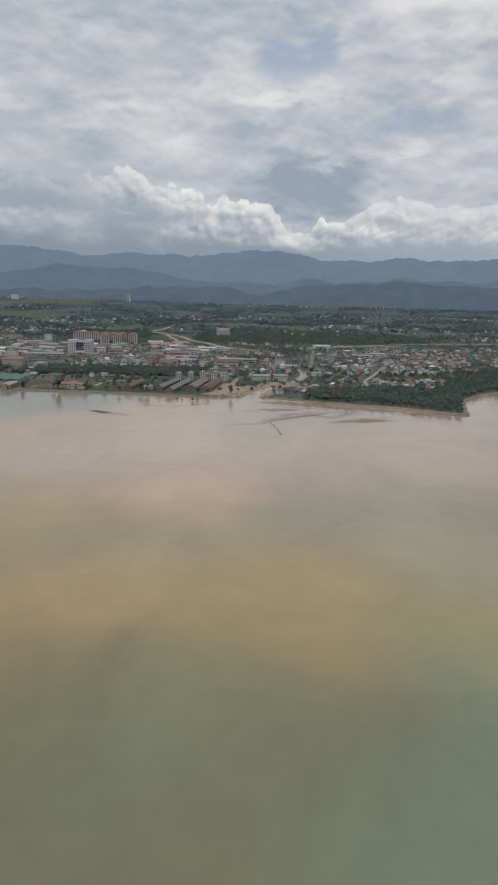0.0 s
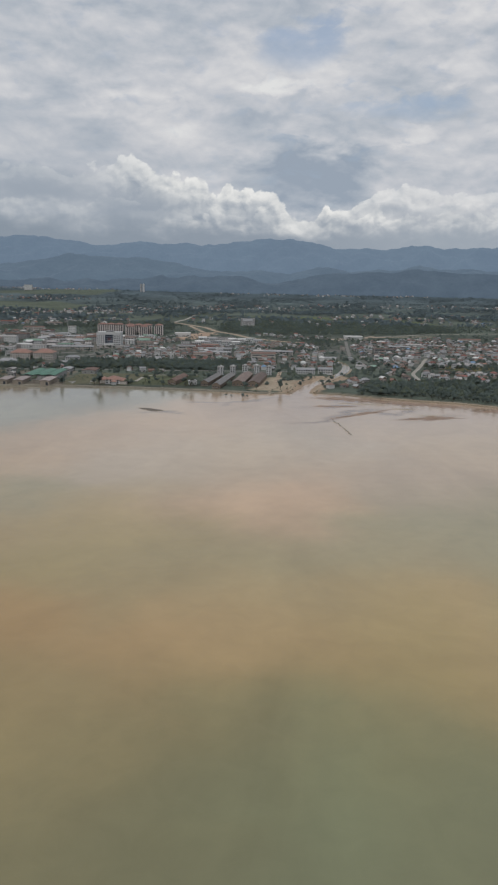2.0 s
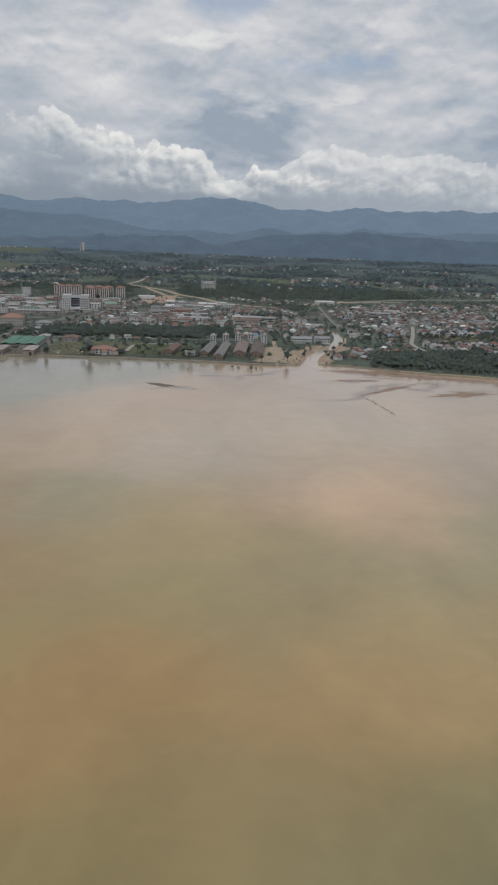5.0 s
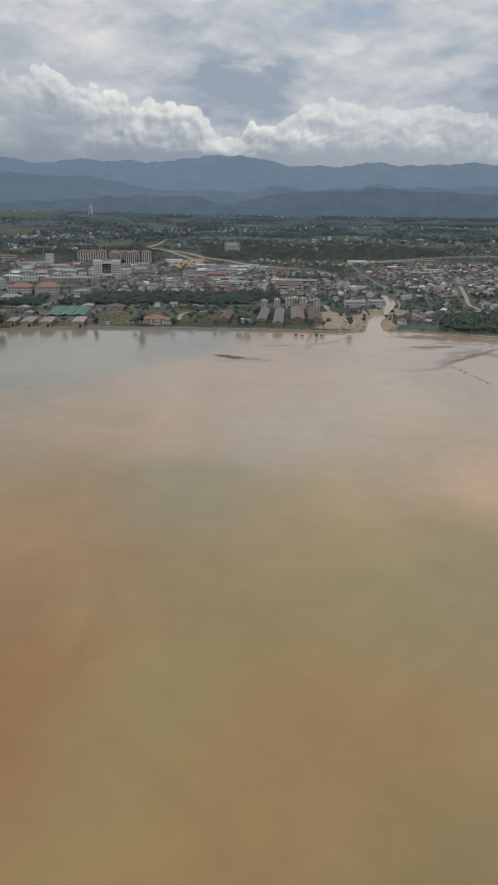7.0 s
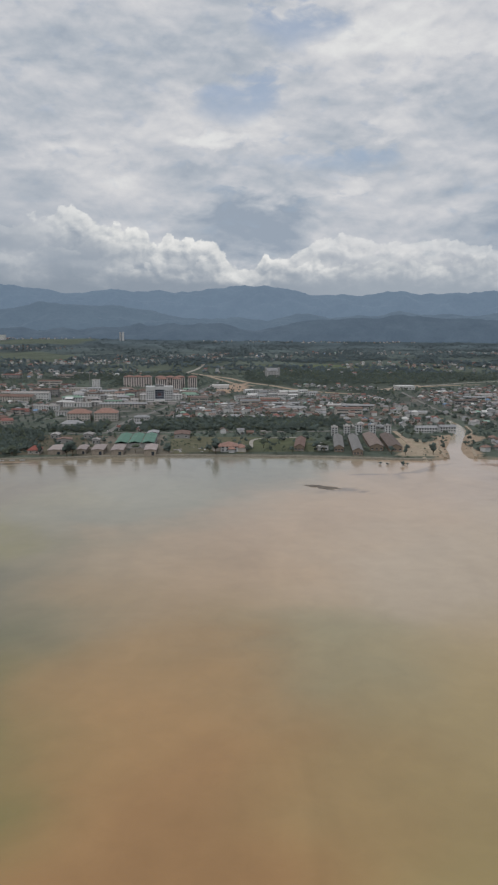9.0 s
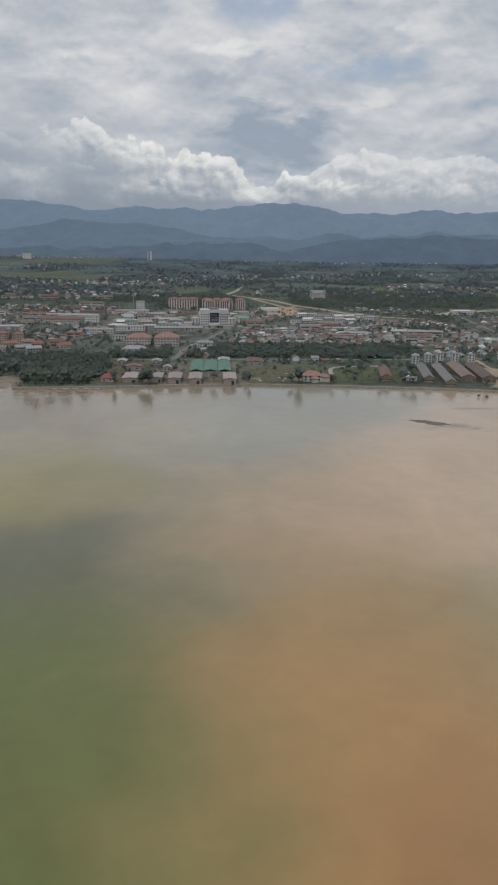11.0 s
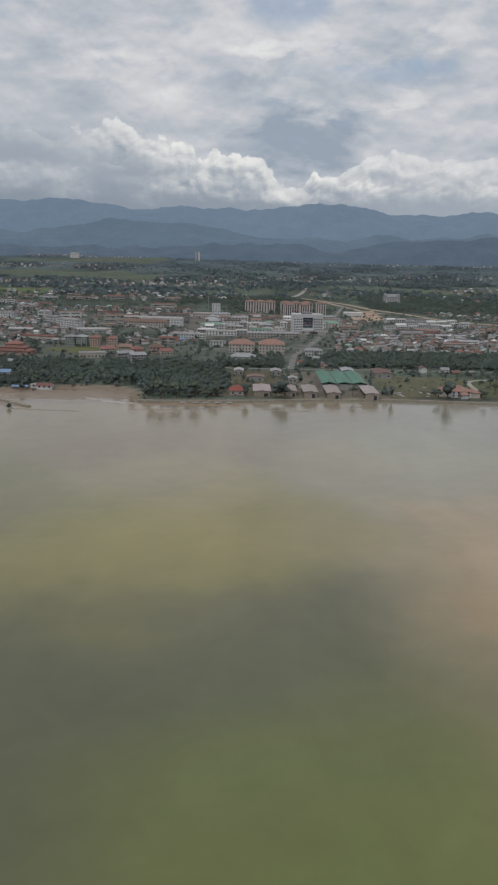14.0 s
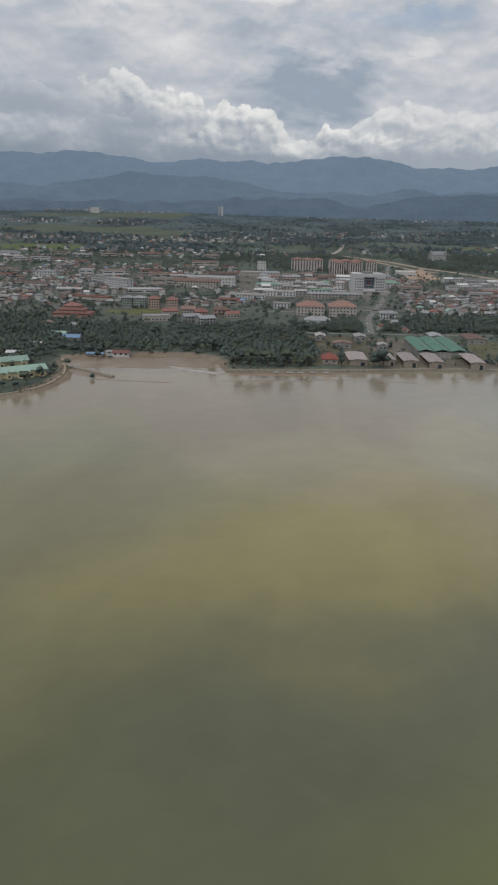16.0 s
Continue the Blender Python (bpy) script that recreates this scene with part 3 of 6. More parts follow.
def make_water():
    xs = np.unique(np.concatenate([np.arange(-3000, -640, 80), np.arange(-640, 320, 6), np.arange(320, 3001, 80)]))
    ys = np.unique(np.concatenate([np.arange(-2400, 90, 80), np.arange(90, 960, 6), np.arange(960, 1321, 30)]))
    gx, gy = np.meshgrid(xs, ys)
    p = np.stack([gx.ravel(), gy.ravel()], 1)
    w = p + 26 * np.stack([rolling(p, 0.016, 3.0), rolling(p, 0.016, 8.0)], 1)
    total, col = np.full(len(p), 1e-9), np.zeros((len(p), 3))
    wide = 1 + 0.55 * np.clip((w[:, 1] - 330) / 230, 0, 1) * np.clip((w[:, 0] + 290) / 60, 0, 1)      # the silt lies in broader bands towards the shore
    for c, spots in [*SILT_WARM.items(), *SILT_MIXED.items(), *SILT_GREEN.items(), *SILT_MARKS.items()]:
        for sx, sy in spots:
            k = np.exp(-(((w[:, 0] - sx) / (23 * wide)) ** 2 + ((w[:, 1] - sy) / (28 * wide)) ** 2) / 2) + 1e-4 / (1 + ((w[:, 0] - sx) ** 2 + (w[:, 1] - sy) ** 2) / 1e4) ** 2
            k *= 2 if c in SILT_MARKS else 1
            total += k
            col += k[:, None] * np.array(c)
    col /= total[:, None]
    for cx, cy, rx, ry, turn, c in SHOALS:
        ca, sa = math.cos(radians(turn)), math.sin(radians(turn))
        dx, dy = w[:, 0] - cx, w[:, 1] - cy
        k = np.exp(-((((dx * ca + dy * sa) / rx) ** 2 + ((dy * ca - dx * sa) / ry) ** 2) ** 2))[:, None] * 0.95
        col = col * (1 - k) + np.array(c) * k
    n, k = len(xs), len(ys)
    i = (np.arange(k - 1)[:, None] * n + np.arange(n - 1)).ravel()
    me = mesh_np("water", np.column_stack([p, np.zeros(len(p))]), np.stack([i, i + 1, i + n + 1, i + n], 1), WATER)
    a = me.attributes.new("silt", "FLOAT_COLOR", "POINT")
    a.data.foreach_set("color", np.column_stack([np.clip(col, 0.01, 1), np.ones(len(col))]).astype(np.float32).ravel())
    structure("water", me, "calm bay water clouded brown and green with river silt", "water")


make_ground()
make_water()


# ---- hills and mountains ----
def ridge(name, label, crest, inner, top, outer, mat_, rough_m, seed, lo=-32, hi=32):
    """A range of hills round the plain; crest gives degrees of bearing and the height over the sea at the top line."""
    az = np.radians(np.arange(lo, hi, 0.12))
    steps = np.concatenate([np.linspace(0, 1, 26), np.linspace(1.06, 1.5, 5)])
    ca, ch = np.array(crest).T
    h = np.interp(np.degrees(az), ca, ch)
    floor_z = float(rise(np.array([HUB + (inner * 0.26, inner * 0.966)]))[0])
    pts = []
    for s in steps:
        r = inner + (top - inner) * s if s <= 1 else top + (outer - top) * (s - 1) * 2
        for a, hh in zip(az, h):
            f = s if s <= 1 else 2 - s
            x, y = HUB[0] + math.sin(a) * r, HUB[1] + math.cos(a) * r
            ravine = noise.ridged_multi_fractal((x * 0.0028, y * 0.0028, seed), 0.9, 2.1, 5, 1.0, 2.0) - 1.0
            bump = noise.fractal((x * 0.009, y * 0.009, seed + 4), 1.0, 2.0, 4)
            foot = floor_z - 4
            z = foot + (hh - foot) * (f ** 0.8) + (ravine * rough_m + bump * rough_m * 0.25) * min(1, 4 * f) * (1.12 - f)
            jag = noise.fractal((x * 0.03, y * 0.03, seed + 9), 1.0, 2.0, 3)
            pts.append((x, y, z + (bump * 7 + jag * 2.5) * f))
    n, k = len(az), len(steps)
    i = (np.arange(k - 1)[:, None] * n + np.arange(n - 1)).ravel()
    me = mesh_np(name, np.array(pts), np.stack([i, i + 1, i + n + 1, i + n], 1), mat_)
    me.polygons.foreach_set("use_smooth", np.ones(len(me.polygons), bool))
    return structure(name, me, label, "mountains")


def crest_of(rho, pairs):
    return [(a, 119.5 + rho * math.tan(radians(e))) for a, e in pairs]


# Dark forest base; the blue emission imitates haze in front of the slopes.
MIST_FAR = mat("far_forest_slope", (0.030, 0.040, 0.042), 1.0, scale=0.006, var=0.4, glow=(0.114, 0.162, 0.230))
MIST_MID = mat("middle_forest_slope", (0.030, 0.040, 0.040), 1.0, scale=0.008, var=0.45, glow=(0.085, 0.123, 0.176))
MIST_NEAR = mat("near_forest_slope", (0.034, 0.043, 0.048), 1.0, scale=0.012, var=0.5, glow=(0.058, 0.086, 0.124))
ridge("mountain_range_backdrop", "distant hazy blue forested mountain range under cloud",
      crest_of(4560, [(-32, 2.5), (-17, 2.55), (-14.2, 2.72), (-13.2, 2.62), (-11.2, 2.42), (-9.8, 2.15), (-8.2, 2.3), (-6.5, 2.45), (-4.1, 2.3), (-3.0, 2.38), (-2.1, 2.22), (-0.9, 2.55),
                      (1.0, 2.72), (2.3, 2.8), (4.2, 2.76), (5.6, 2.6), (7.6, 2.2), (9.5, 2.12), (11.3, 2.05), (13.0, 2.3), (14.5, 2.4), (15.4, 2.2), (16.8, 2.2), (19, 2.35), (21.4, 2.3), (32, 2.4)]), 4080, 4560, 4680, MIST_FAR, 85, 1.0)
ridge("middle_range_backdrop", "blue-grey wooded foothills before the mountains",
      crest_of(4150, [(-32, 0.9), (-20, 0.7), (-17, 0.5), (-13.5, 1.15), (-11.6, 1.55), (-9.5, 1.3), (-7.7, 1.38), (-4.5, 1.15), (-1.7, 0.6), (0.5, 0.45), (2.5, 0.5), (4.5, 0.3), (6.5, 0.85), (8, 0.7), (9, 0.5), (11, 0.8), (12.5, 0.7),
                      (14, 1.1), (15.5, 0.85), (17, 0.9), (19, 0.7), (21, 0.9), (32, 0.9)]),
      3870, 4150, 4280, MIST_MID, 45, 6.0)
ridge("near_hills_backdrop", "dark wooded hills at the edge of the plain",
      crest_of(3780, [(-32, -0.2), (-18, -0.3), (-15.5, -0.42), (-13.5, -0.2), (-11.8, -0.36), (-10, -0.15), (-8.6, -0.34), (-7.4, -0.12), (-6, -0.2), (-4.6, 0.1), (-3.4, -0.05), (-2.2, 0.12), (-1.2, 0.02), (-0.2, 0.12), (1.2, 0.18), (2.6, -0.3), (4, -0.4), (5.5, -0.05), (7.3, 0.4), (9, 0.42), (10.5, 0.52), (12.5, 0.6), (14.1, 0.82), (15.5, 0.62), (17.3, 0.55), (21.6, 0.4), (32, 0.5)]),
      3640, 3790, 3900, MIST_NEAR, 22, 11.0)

# ---- roads, walls, flats ----


def strip(name, line, width, z, height, material, label, category="", lift=0.0):
    """A road or wall swept along a line on the ground."""
    line = np.array(line, float)
    fine = [line[0]]
    for a, b in zip(line[:-1], line[1:]):
        n = max(1, int(np.hypot(*(b - a)) / 12))
        fine += [a + (b - a) * k / n for k in range(1, n + 1)]
    fine = np.array(fine)
    for _ in range(3):
        fine[1:-1] = (fine[:-2] + 2 * fine[1:-1] + fine[2:]) / 4
    way = np.gradient(fine, axis=0)
    side = np.stack([-way[:, 1], way[:, 0]], 1) / np.linalg.norm(way, axis=1)[:, None] * width / 2
    base = lands(fine) + lift if z is None else np.full(len(fine), z)
    s = Shape()
    for i, (p, q, b) in enumerate(zip(fine, side, base)):
        w = 1 + 0.06 * math.sin(i * 1.7)
        s.v += [(p[0] + q[0] * w * 1.15, p[1] + q[1] * w * 1.15, b - 1.5), (p[0] + q[0] * w, p[1] + q[1] * w, b + height), (p[0] - q[0] * w, p[1] - q[1] * w, b + height), (p[0] - q[0] * w * 1.15, p[1] - q[1] * w * 1.15, b - 1.5)]
    for i in range(len(fine) - 1):
        k = 4 * i
        for j in range(3):
            s.f.append((k + j, k + 4 + j, k + 5 + j, k + 1 + j))
            s.m.append(0)
    e = 4 * (len(fine) - 1)
    s.f += [(0, 1, 2, 3), (e + 3, e + 2, e + 1, e)]
    s.m += [0, 0]
    me = mesh_of(name, s, material)
    return structure(name, me, label, category)


strip("seawall", [(-29, 861), (-57, 863), (-84, 871), (-140, 881), (-197, 888), (-254, 893), (-309, 892), (-390, 878), (-463, 873)], 2.6, -0.2, 1.9, STONE, "low grey stone seawall along the shore", "seawall")
strip("spit_wall", [(224, 792), (216, 764), (194, 785), (153, 813), (122, 820), (82, 837)], 3.0, -0.2, 1.7, SAND, "pale stone bank along the wooded spit", "seawall")
strip("river_wall_east", [(14, 868), (24, 905), (34, 940), (52, 995), (70, 1035), (79, 1085)], 2.6, -0.3, 2.6, SAND, "pale concrete wall along the river mouth", "river wall")
strip("river_wall_west", [(-14, 868), (-10, 890), (-5, 915), (2, 950), (16, 985), (24, 1006)], 2.4, -0.3, 2.4, SAND, "pale concrete wall curving along the river mouth", "river wall")
strip("headland_wall", [(-584, 899), (-580, 885), (-570, 858), (-568, 838), (-572, 818), (-582, 795), (-595, 785), (-642, 771), (-720, 784)], 1.8, -0.2, 1.9, SAND, "pale stone wall rimming the green headland", "seawall")
strip("groyne", [(-582, 884), (-566, 870), (-548, 858), (-538, 848)], 3.0, -0.3, 1.3, STONE, "dark stone groyne across the tidal flat", "groyne")
ROADS = [
    ("main_road", [(-338, 1038), (-335, 1060), (-329, 1126), (-305, 1219), (-288, 1290), (-251, 1480), (-225, 1640), (-205, 1760), (-183, 1863)], 6.5, ASPHALT, "grey town road running inland"),
    ("shore_road", [(-400, 1036), (-338, 1036), (-250, 1040), (-110, 1042), (0, 1052)], 5, ASPHALT, "narrow grey lane behind the sheds"),
    ("earth_road", [(-268, 2110), (-247, 2080), (-169, 1925), (-137, 1792), (-93, 1710), (-61, 1610), (-10, 1548), (40, 1520)], 12, EARTH, "wide pale earth road under construction"),
    ("earth_track", [(-215, 1990), (-185, 1860), (-165, 1760), (-130, 1700)], 9, EARTH, "pale bare earth track"),
    ("pale_road", [(-269, 2130), (-240, 2230), (-222, 2330), (-214, 2420)], 9, PALE_ROAD, "pale concrete road climbing inland"),
    ("cross_road", [(-430, 1170), (-300, 1200), (-180, 1190), (-60, 1165), (60, 1170)], 6, ASPHALT, "grey town street between houses"),
    ("river_road", [(128, 1090), (105, 1150), (98, 1260), (110, 1400), (125, 1560)], 5.5, ASPHALT, "grey road running inland beside houses"),
    ("hill_road", [(205, 1700), (330, 1790), (420, 1830), (640, 1900)], 8, PALE_ROAD, "pale road crossing green fields"),
    ("yard_road", [(165, 1660), (240, 1705), (330, 1730)], 10, EARTH, "bare earth road beside a white store"),
    ("lane", [(-187, 930), (-183, 990), (-120, 998)], 4, PALE_ROAD, "pale lane through grass"),
    ("barrack_lane", [(-30, 905), (-24, 960), (-18, 1040)], 5, EARTH, "pale earth lane beside long houses"),
    ("avenue", [(-700, 1300), (-560, 1270), (-430, 1250), (-330, 1255)], 7, ASPHALT, "grey street in the town centre"),
    ("east_lane", [(150, 960), (152, 1040), (175, 1110), (215, 1250)], 5, PALE_ROAD, "pale lane between houses and trees"),
]
for nm, ln, wd, mt, lb in ROADS:
    strip(nm, ln, wd, None, 0.28, mt, lb, "road")


def blob(name, cx, cy, rx, ry, turn, top, material, label, seed):
    """A low bank with an uneven outline and gently domed top."""
    s, c, sn = Shape(), math.cos(radians(turn)), math.sin(radians(turn))
    n, rings = 90, (1.0, 0.8, 0.5, 0.2)
    for k, r in enumerate(rings):
        for i in range(n):
            a = 2 * math.pi * i / n
            w = 1 + 0.75 * noise.fractal((math.cos(a) * 2.2 + seed, math.sin(a) * 2.2, seed), 0.8, 2.0, 5)
            px, py = rx * r * w * math.cos(a), ry * r * w * math.sin(a)
            s.v.append((cx + px * c - py * sn, cy + px * sn + py * c, (-0.05, 0.6, 0.9, 1.0)[k] * top))
    for k in range(3):
        for i in range(n):
            j = (i + 1) % n
            s.f.append((k * n + i, k * n + j, (k + 1) * n + j, (k + 1) * n + i))
    s.f.append(tuple(3 * n + i for i in range(n)))
    s.m = [0] * len(s.f)
    me = mesh_of(name, s, material)
    me.polygons.foreach_set("use_smooth", [True] * len(me.polygons))
    return structure(name, me, label, "mudflat")


FLAT_SAND = mat("wet_flat_sand", (0.235, 0.18, 0.135), 0.42, scale=0.1, var=0.25, bump=0.1)
blob("sandbar", -147, 751, 13, 5, -38, 0.35, mat("dark_mud", (0.15, 0.125, 0.10), 0.7, scale=0.15, var=0.3), "dark mud bar lying bare in the shallows", 1.3)
for i, (cx, cy, rx, ry, tn, lb) in enumerate((
        (42, 833, 30, 10, -10, "brown wet mudflat off the river mouth"), (108, 806, 52, 8, -20, "brown wet mudflat below the wooded bank"), (26, 784, 20, 5, -1, "dark mud streak in the shallows"),
        (50, 744, 34, 4, 43, "long dark mud streak curving out to sea"), (110, 726, 30, 8, 17, "low brown mudbank off the spit"), (182, 772, 26, 6, 12, "brown mudbank at the tip of the spit"))):
    blob("mudflat_%d" % (i + 1), cx, cy, rx, ry, tn, 0.13, MUD, lb, 2.1 + 1.7 * i)
for i, (cx, cy, rx, ry, tn) in enumerate(((92, 774, 12, 2.2, -13), (110, 740, 13, 1.4, 7), (57, 800, 20, 2.0, -13))):
    blob("sand_streak_%d" % (i + 1), cx, cy, rx, ry, tn, 0.22, SAND, "thin pale sand streak beside the mudbank", 5.5 + 1.3 * i)
# Thin low banks added in place of pale ripple streaks on the water.
for i, (cx, cy, rx, ry, tn) in enumerate(((-395, 853, 17, 1.1, 5), (-352, 850, 20, 1.2, -3), (-525, 838, 26, 1.6, -6), (-440, 846, 20, 1.3, 8), (-300, 868, 16, 1.0, 2))):
    blob("wet_streak_%d" % (i + 1), cx, cy, rx, ry, tn, 0.1, FLAT_SAND, "thin wet sand streak lying along the shore", 21.5 + 1.7 * i)
blob("tidal_flat", -523, 899, 58, 19, -4, 0.35, FLAT_SAND, "wide bare tidal flat at the head of the bay", 9.3)
blob("tidal_flat_2", -560, 862, 26, 8, -40, 0.25, FLAT_SAND, "wet sand beside the groyne", 10.4)
blob("tidal_flat_3", -430, 866, 40, 3.0, 2, 0.2, MUD, "muddy strip below the trees", 11.9)
# Smooth surface, with part of the sky's sheen put into the pale colour.
POOL = mat("wet_sand_pool", (0.36, 0.33, 0.30), 0.06, scale=0.1, var=0.2)
blob("tidal_pool", -481, 872, 19, 4.2, -22, 0.5, POOL, "shining shallow pool on the tidal flat", 3.9)
blob("river_bank", -30, 905, 17, 34, -12, 2.6, SAND, "pale bare sand beside the river mouth", 12.6)

# boulders of a broken line in the shallows
rk = random.Random(4)
for i in range(16):
    s = Shape()
    r = rk.uniform(0.35, 0.8)
    n = 7
    for k, (h, q) in enumerate(((-0.4, 1.0), (0.35, 0.95), (0.8, 0.5))):
        for j in range(n):
            a = 2 * math.pi * j / n
            w = q * r * rk.uniform(0.75, 1.2)
            s.v.append((w * math.cos(a), w * math.sin(a), h * r))
    s.f = [(k * n + j, k * n + (j + 1) % n, (k + 1) * n + (j + 1) % n, (k + 1) * n + j) for k in range(2) for j in range(n)] + [tuple(2 * n + j for j in range(n))]
    s.m = [0] * len(s.f)
    u = i / 15
    ob = tagged(new("boulder", mesh_of("boulder", s, STONE)), "dark wet boulder lying in shallow muddy water", "boulder", "line of boulders in the shallows")
    ob.matrix_basis = pose(19 + 8 * u + rk.uniform(-0.8, 0.8), 711 - 62 * u + rk.uniform(-3, 3), 0.1, 0, 0, rk.uniform(0, 360))

# ---- buildings ----
TAKEN = []        # circles that trees and small houses keep clear of


def take(x, y, w, d, turn=0.0):
    c, s = math.cos(radians(turn)), math.sin(radians(turn))
    n, k = max(1, round(w / 7)), max(1, round(d / 7))
    for i in range(n):
        for j in range(k):
            px, py = (i + 0.5) / n * w - w / 2, (j + 0.5) / k * d - d / 2
            TAKEN.append((x + px * c - py * s, y + px * s + py * c, 0.6 * max(w / n, d / k)))


for nm, ln, wd, mt, lb in ROADS:
    for (ax, ay), (bx, by) in zip(ln[:-1], ln[1:]):
        n = int(math.hypot(bx - ax, by - ay) / 6) + 1
        TAKEN += [(ax + (bx - ax) * k / n, ay + (by - ay) * k / n, wd / 2 + 2.5) for k in range(n)]
        if mt in (EARTH, PALE_ROAD) and ay > 1300:      # verges kept clear on the seaward side
            TAKEN += [(ax + (bx - ax) * k / n, ay + (by - ay) * k / n - off, wd / 2 + 5) for k in range(n) for off in (12, 26, 42)]

PANES, SILLS = {}, {}


def pane(w, h):
    key = (round(w, 1), round(h, 1))
    if key not in PANES:
        s = Shape().box(-w / 2, -0.05, 0, w / 2, 0.08, h)
        PANES[key] = mesh_of("window", s, [GLASS])
        SILLS[PANES[key].name] = mesh_of("sill", Shape().box(-w / 2 - 0.2, -0.3, -0.2, w / 2 + 0.2, 0.04, -0.004), WHITE)
    return PANES[key]


def opening(parent, me, at, sill=True):
    """A window, with its sill as a piece of its own."""
    ob = part("window", me, None, parent, at=at)
    if sill:
        part("sill", SILLS[me.name], None, ob)


def windows(parent, w, d, z0, storeys, sh, bays, size=(1.5, 1.5), sides=0, x=0.0, y=0.0):
    """Rows of windows on the front, and on the two sides, each an object of its own."""
    me = pane(*size)
    for k in range(storeys):
        for i in range(bays):
            px = x - w / 2 + (i + 0.5) * w / bays
            opening(parent, me, pose(px, y - d / 2, z0 + k * sh + 0.9))
        for i in range(sides):
            py = y - d / 2 + (i + 0.5) * d / sides
            opening(parent, me, pose(x + w / 2, py, z0 + k * sh + 0.9, 0, 0, 90), False)
            opening(parent, me, pose(x - w / 2, py, z0 + k * sh + 0.9, 0, 0, -90), False)


def building(name, label, category, x, y, w, d, h, wall, roof, style="flat", turn=0.0, storeys=2, bays=4, sides=0, up=None, size=(1.5, 1.4), group=""):
    """A building whose front foot stands at y; style flat, gable (ridge along its depth), cross (ridge along its width) or hip."""
    c, s_ = math.cos(radians(turn)), math.sin(radians(turn))
    cx, cy = x - s_ * d / 2, y + c * d / 2
    z = float(lands([(cx, cy)])[0]) - 0.1
    ob = thing(name, cx, cy, z, turn, label, category, group)
    take(cx, cy, w, d, turn)
    up = up if up is not None else min(w, d) * 0.22
    walls, cover = Shape(), Shape()
    if style == "flat":
        walls.walls(w, d, -1, h)
        cover.box(-w / 2 - 0.3, -d / 2 - 0.3, h, w / 2 + 0.3, d / 2 + 0.3, h + 0.5)
        for a, b, e, f in ((-w / 2 - 0.3, -d / 2 - 0.3, w / 2 + 0.3, -d / 2), (-w / 2 - 0.3, d / 2, w / 2 + 0.3, d / 2 + 0.3), (-w / 2 - 0.3, -d / 2, -w / 2, d / 2), (w / 2, -d / 2, w / 2 + 0.3, d / 2)):
            cover.box(a, b, h + 0.5, e, f, h + 1.1)
    elif style == "hip":
        walls.walls(w, d, -1, h)
        cover.hip(w, d, h, up)
    elif style == "gable":
        walls.walls(w, d, -1, h, up)
        cover.gable(w, d, h, up)
    else:
        side = Shape().walls(d, w, -1, h, up)
        walls.add([(q, p, r) for p, q, r in side.v], [tuple(reversed(f)) for f in side.f])
        over = Shape().gable(d, w, h, up)
        cover.add([(q, p, r) for p, q, r in over.v], [tuple(reversed(f)) for f in over.f])
    part("wall", walls, wall, ob)
    part("roof", cover, roof, ob)
    if bays:
        windows(ob, w, d, 0.4, storeys, (h - 0.4) / storeys, bays, size, sides)
    return ob


# sheds by the shore
SHED_WALL = mat("stained_cream_wall", (0.27, 0.235, 0.20), 0.9, scale=0.5, var=0.35)
for x, y, w, d, lb in ((-368, 893, 13, 30, "long pale-roofed shed with cream end wall by the shore"), (-345, 896, 8, 26, "narrow shed with pale sheet roof half behind a tree"),
                       (-330, 894, 10.5, 30, "long shed with pinkish pale sheet roof and open side"), (-312, 891, 10.5, 33, "long shed with pinkish pale sheet roof and cream gable"),
                       (-282, 891, 10.5, 34, "long shed with pinkish pale sheet roof and white gable")):
    ob = thing("shed", x, y + d / 2, 1.7, 0, lb, "shed", "sheds by the shore")
    take(x, y + d / 2, w, d)
    part("end_wall", Shape().walls(w, 0.4, -1, 4.6, 0.7, y=-d / 2 + 0.2), SHED_WALL, ob)
    part("back_wall", Shape().walls(w, 0.4, -1, 4.6, 0.7, y=d / 2 - 0.2), SHED_WALL, ob)
    part("side_wall", Shape().box(-w / 2, -d / 2 + 0.4, -1, -w / 2 + 0.3, d / 2 - 0.4, 2.2), TIMBER, ob, "dark low side wall of the shed")
    part("side_wall", Shape().box(w / 2 - 0.3, -d / 2 + 0.4, -1, w / 2, d / 2 - 0.4, 4.5), SHED_WALL, ob)
    part("roof", Shape().gable(w, d, 4.6, 0.7, over=0.7), mat("pinkish_sheet_roof", (0.32, 0.275, 0.265), 0.75, scale=0.4, var=0.35, vary="object", amount=0.15), ob)
    # Flat dark panel on the end wall stands in for a doorway's shade.
    part("door", Shape().box(w * 0.12, -d / 2 - 0.06, -0.5, w * 0.36, -d / 2 + 0.05, 3.0), GLASS, ob, "dark panel drawn as a shaded open doorway")
    for k in range(5):
        part("post", Shape().box(-w / 2, -0.15, 2.2, -w / 2 + 0.3, 0.15, 4.5), TIMBER, ob, at=pose(0, -d / 2 + (k + 0.5) * d / 5, 0))
for x, y, w, d, mt in ((-387, 996, 8, 13, PALE_ROOF), (-353, 996, 9, 14, PALE_ROOF), (-286, 1006, 11, 18, ZINC), (-255, 993, 16, 28, RUST), (-372, 962, 14, 10, RUST), (-340, 958, 7, 9, PALE_ROOF)):
    building("shed", "weathered sheet-roofed store in a worn yard", "shed", x, y, w, d, 4.2, GREY_WALL, mt, "gable", storeys=1, bays=2, up=1.2, group="yard stores")

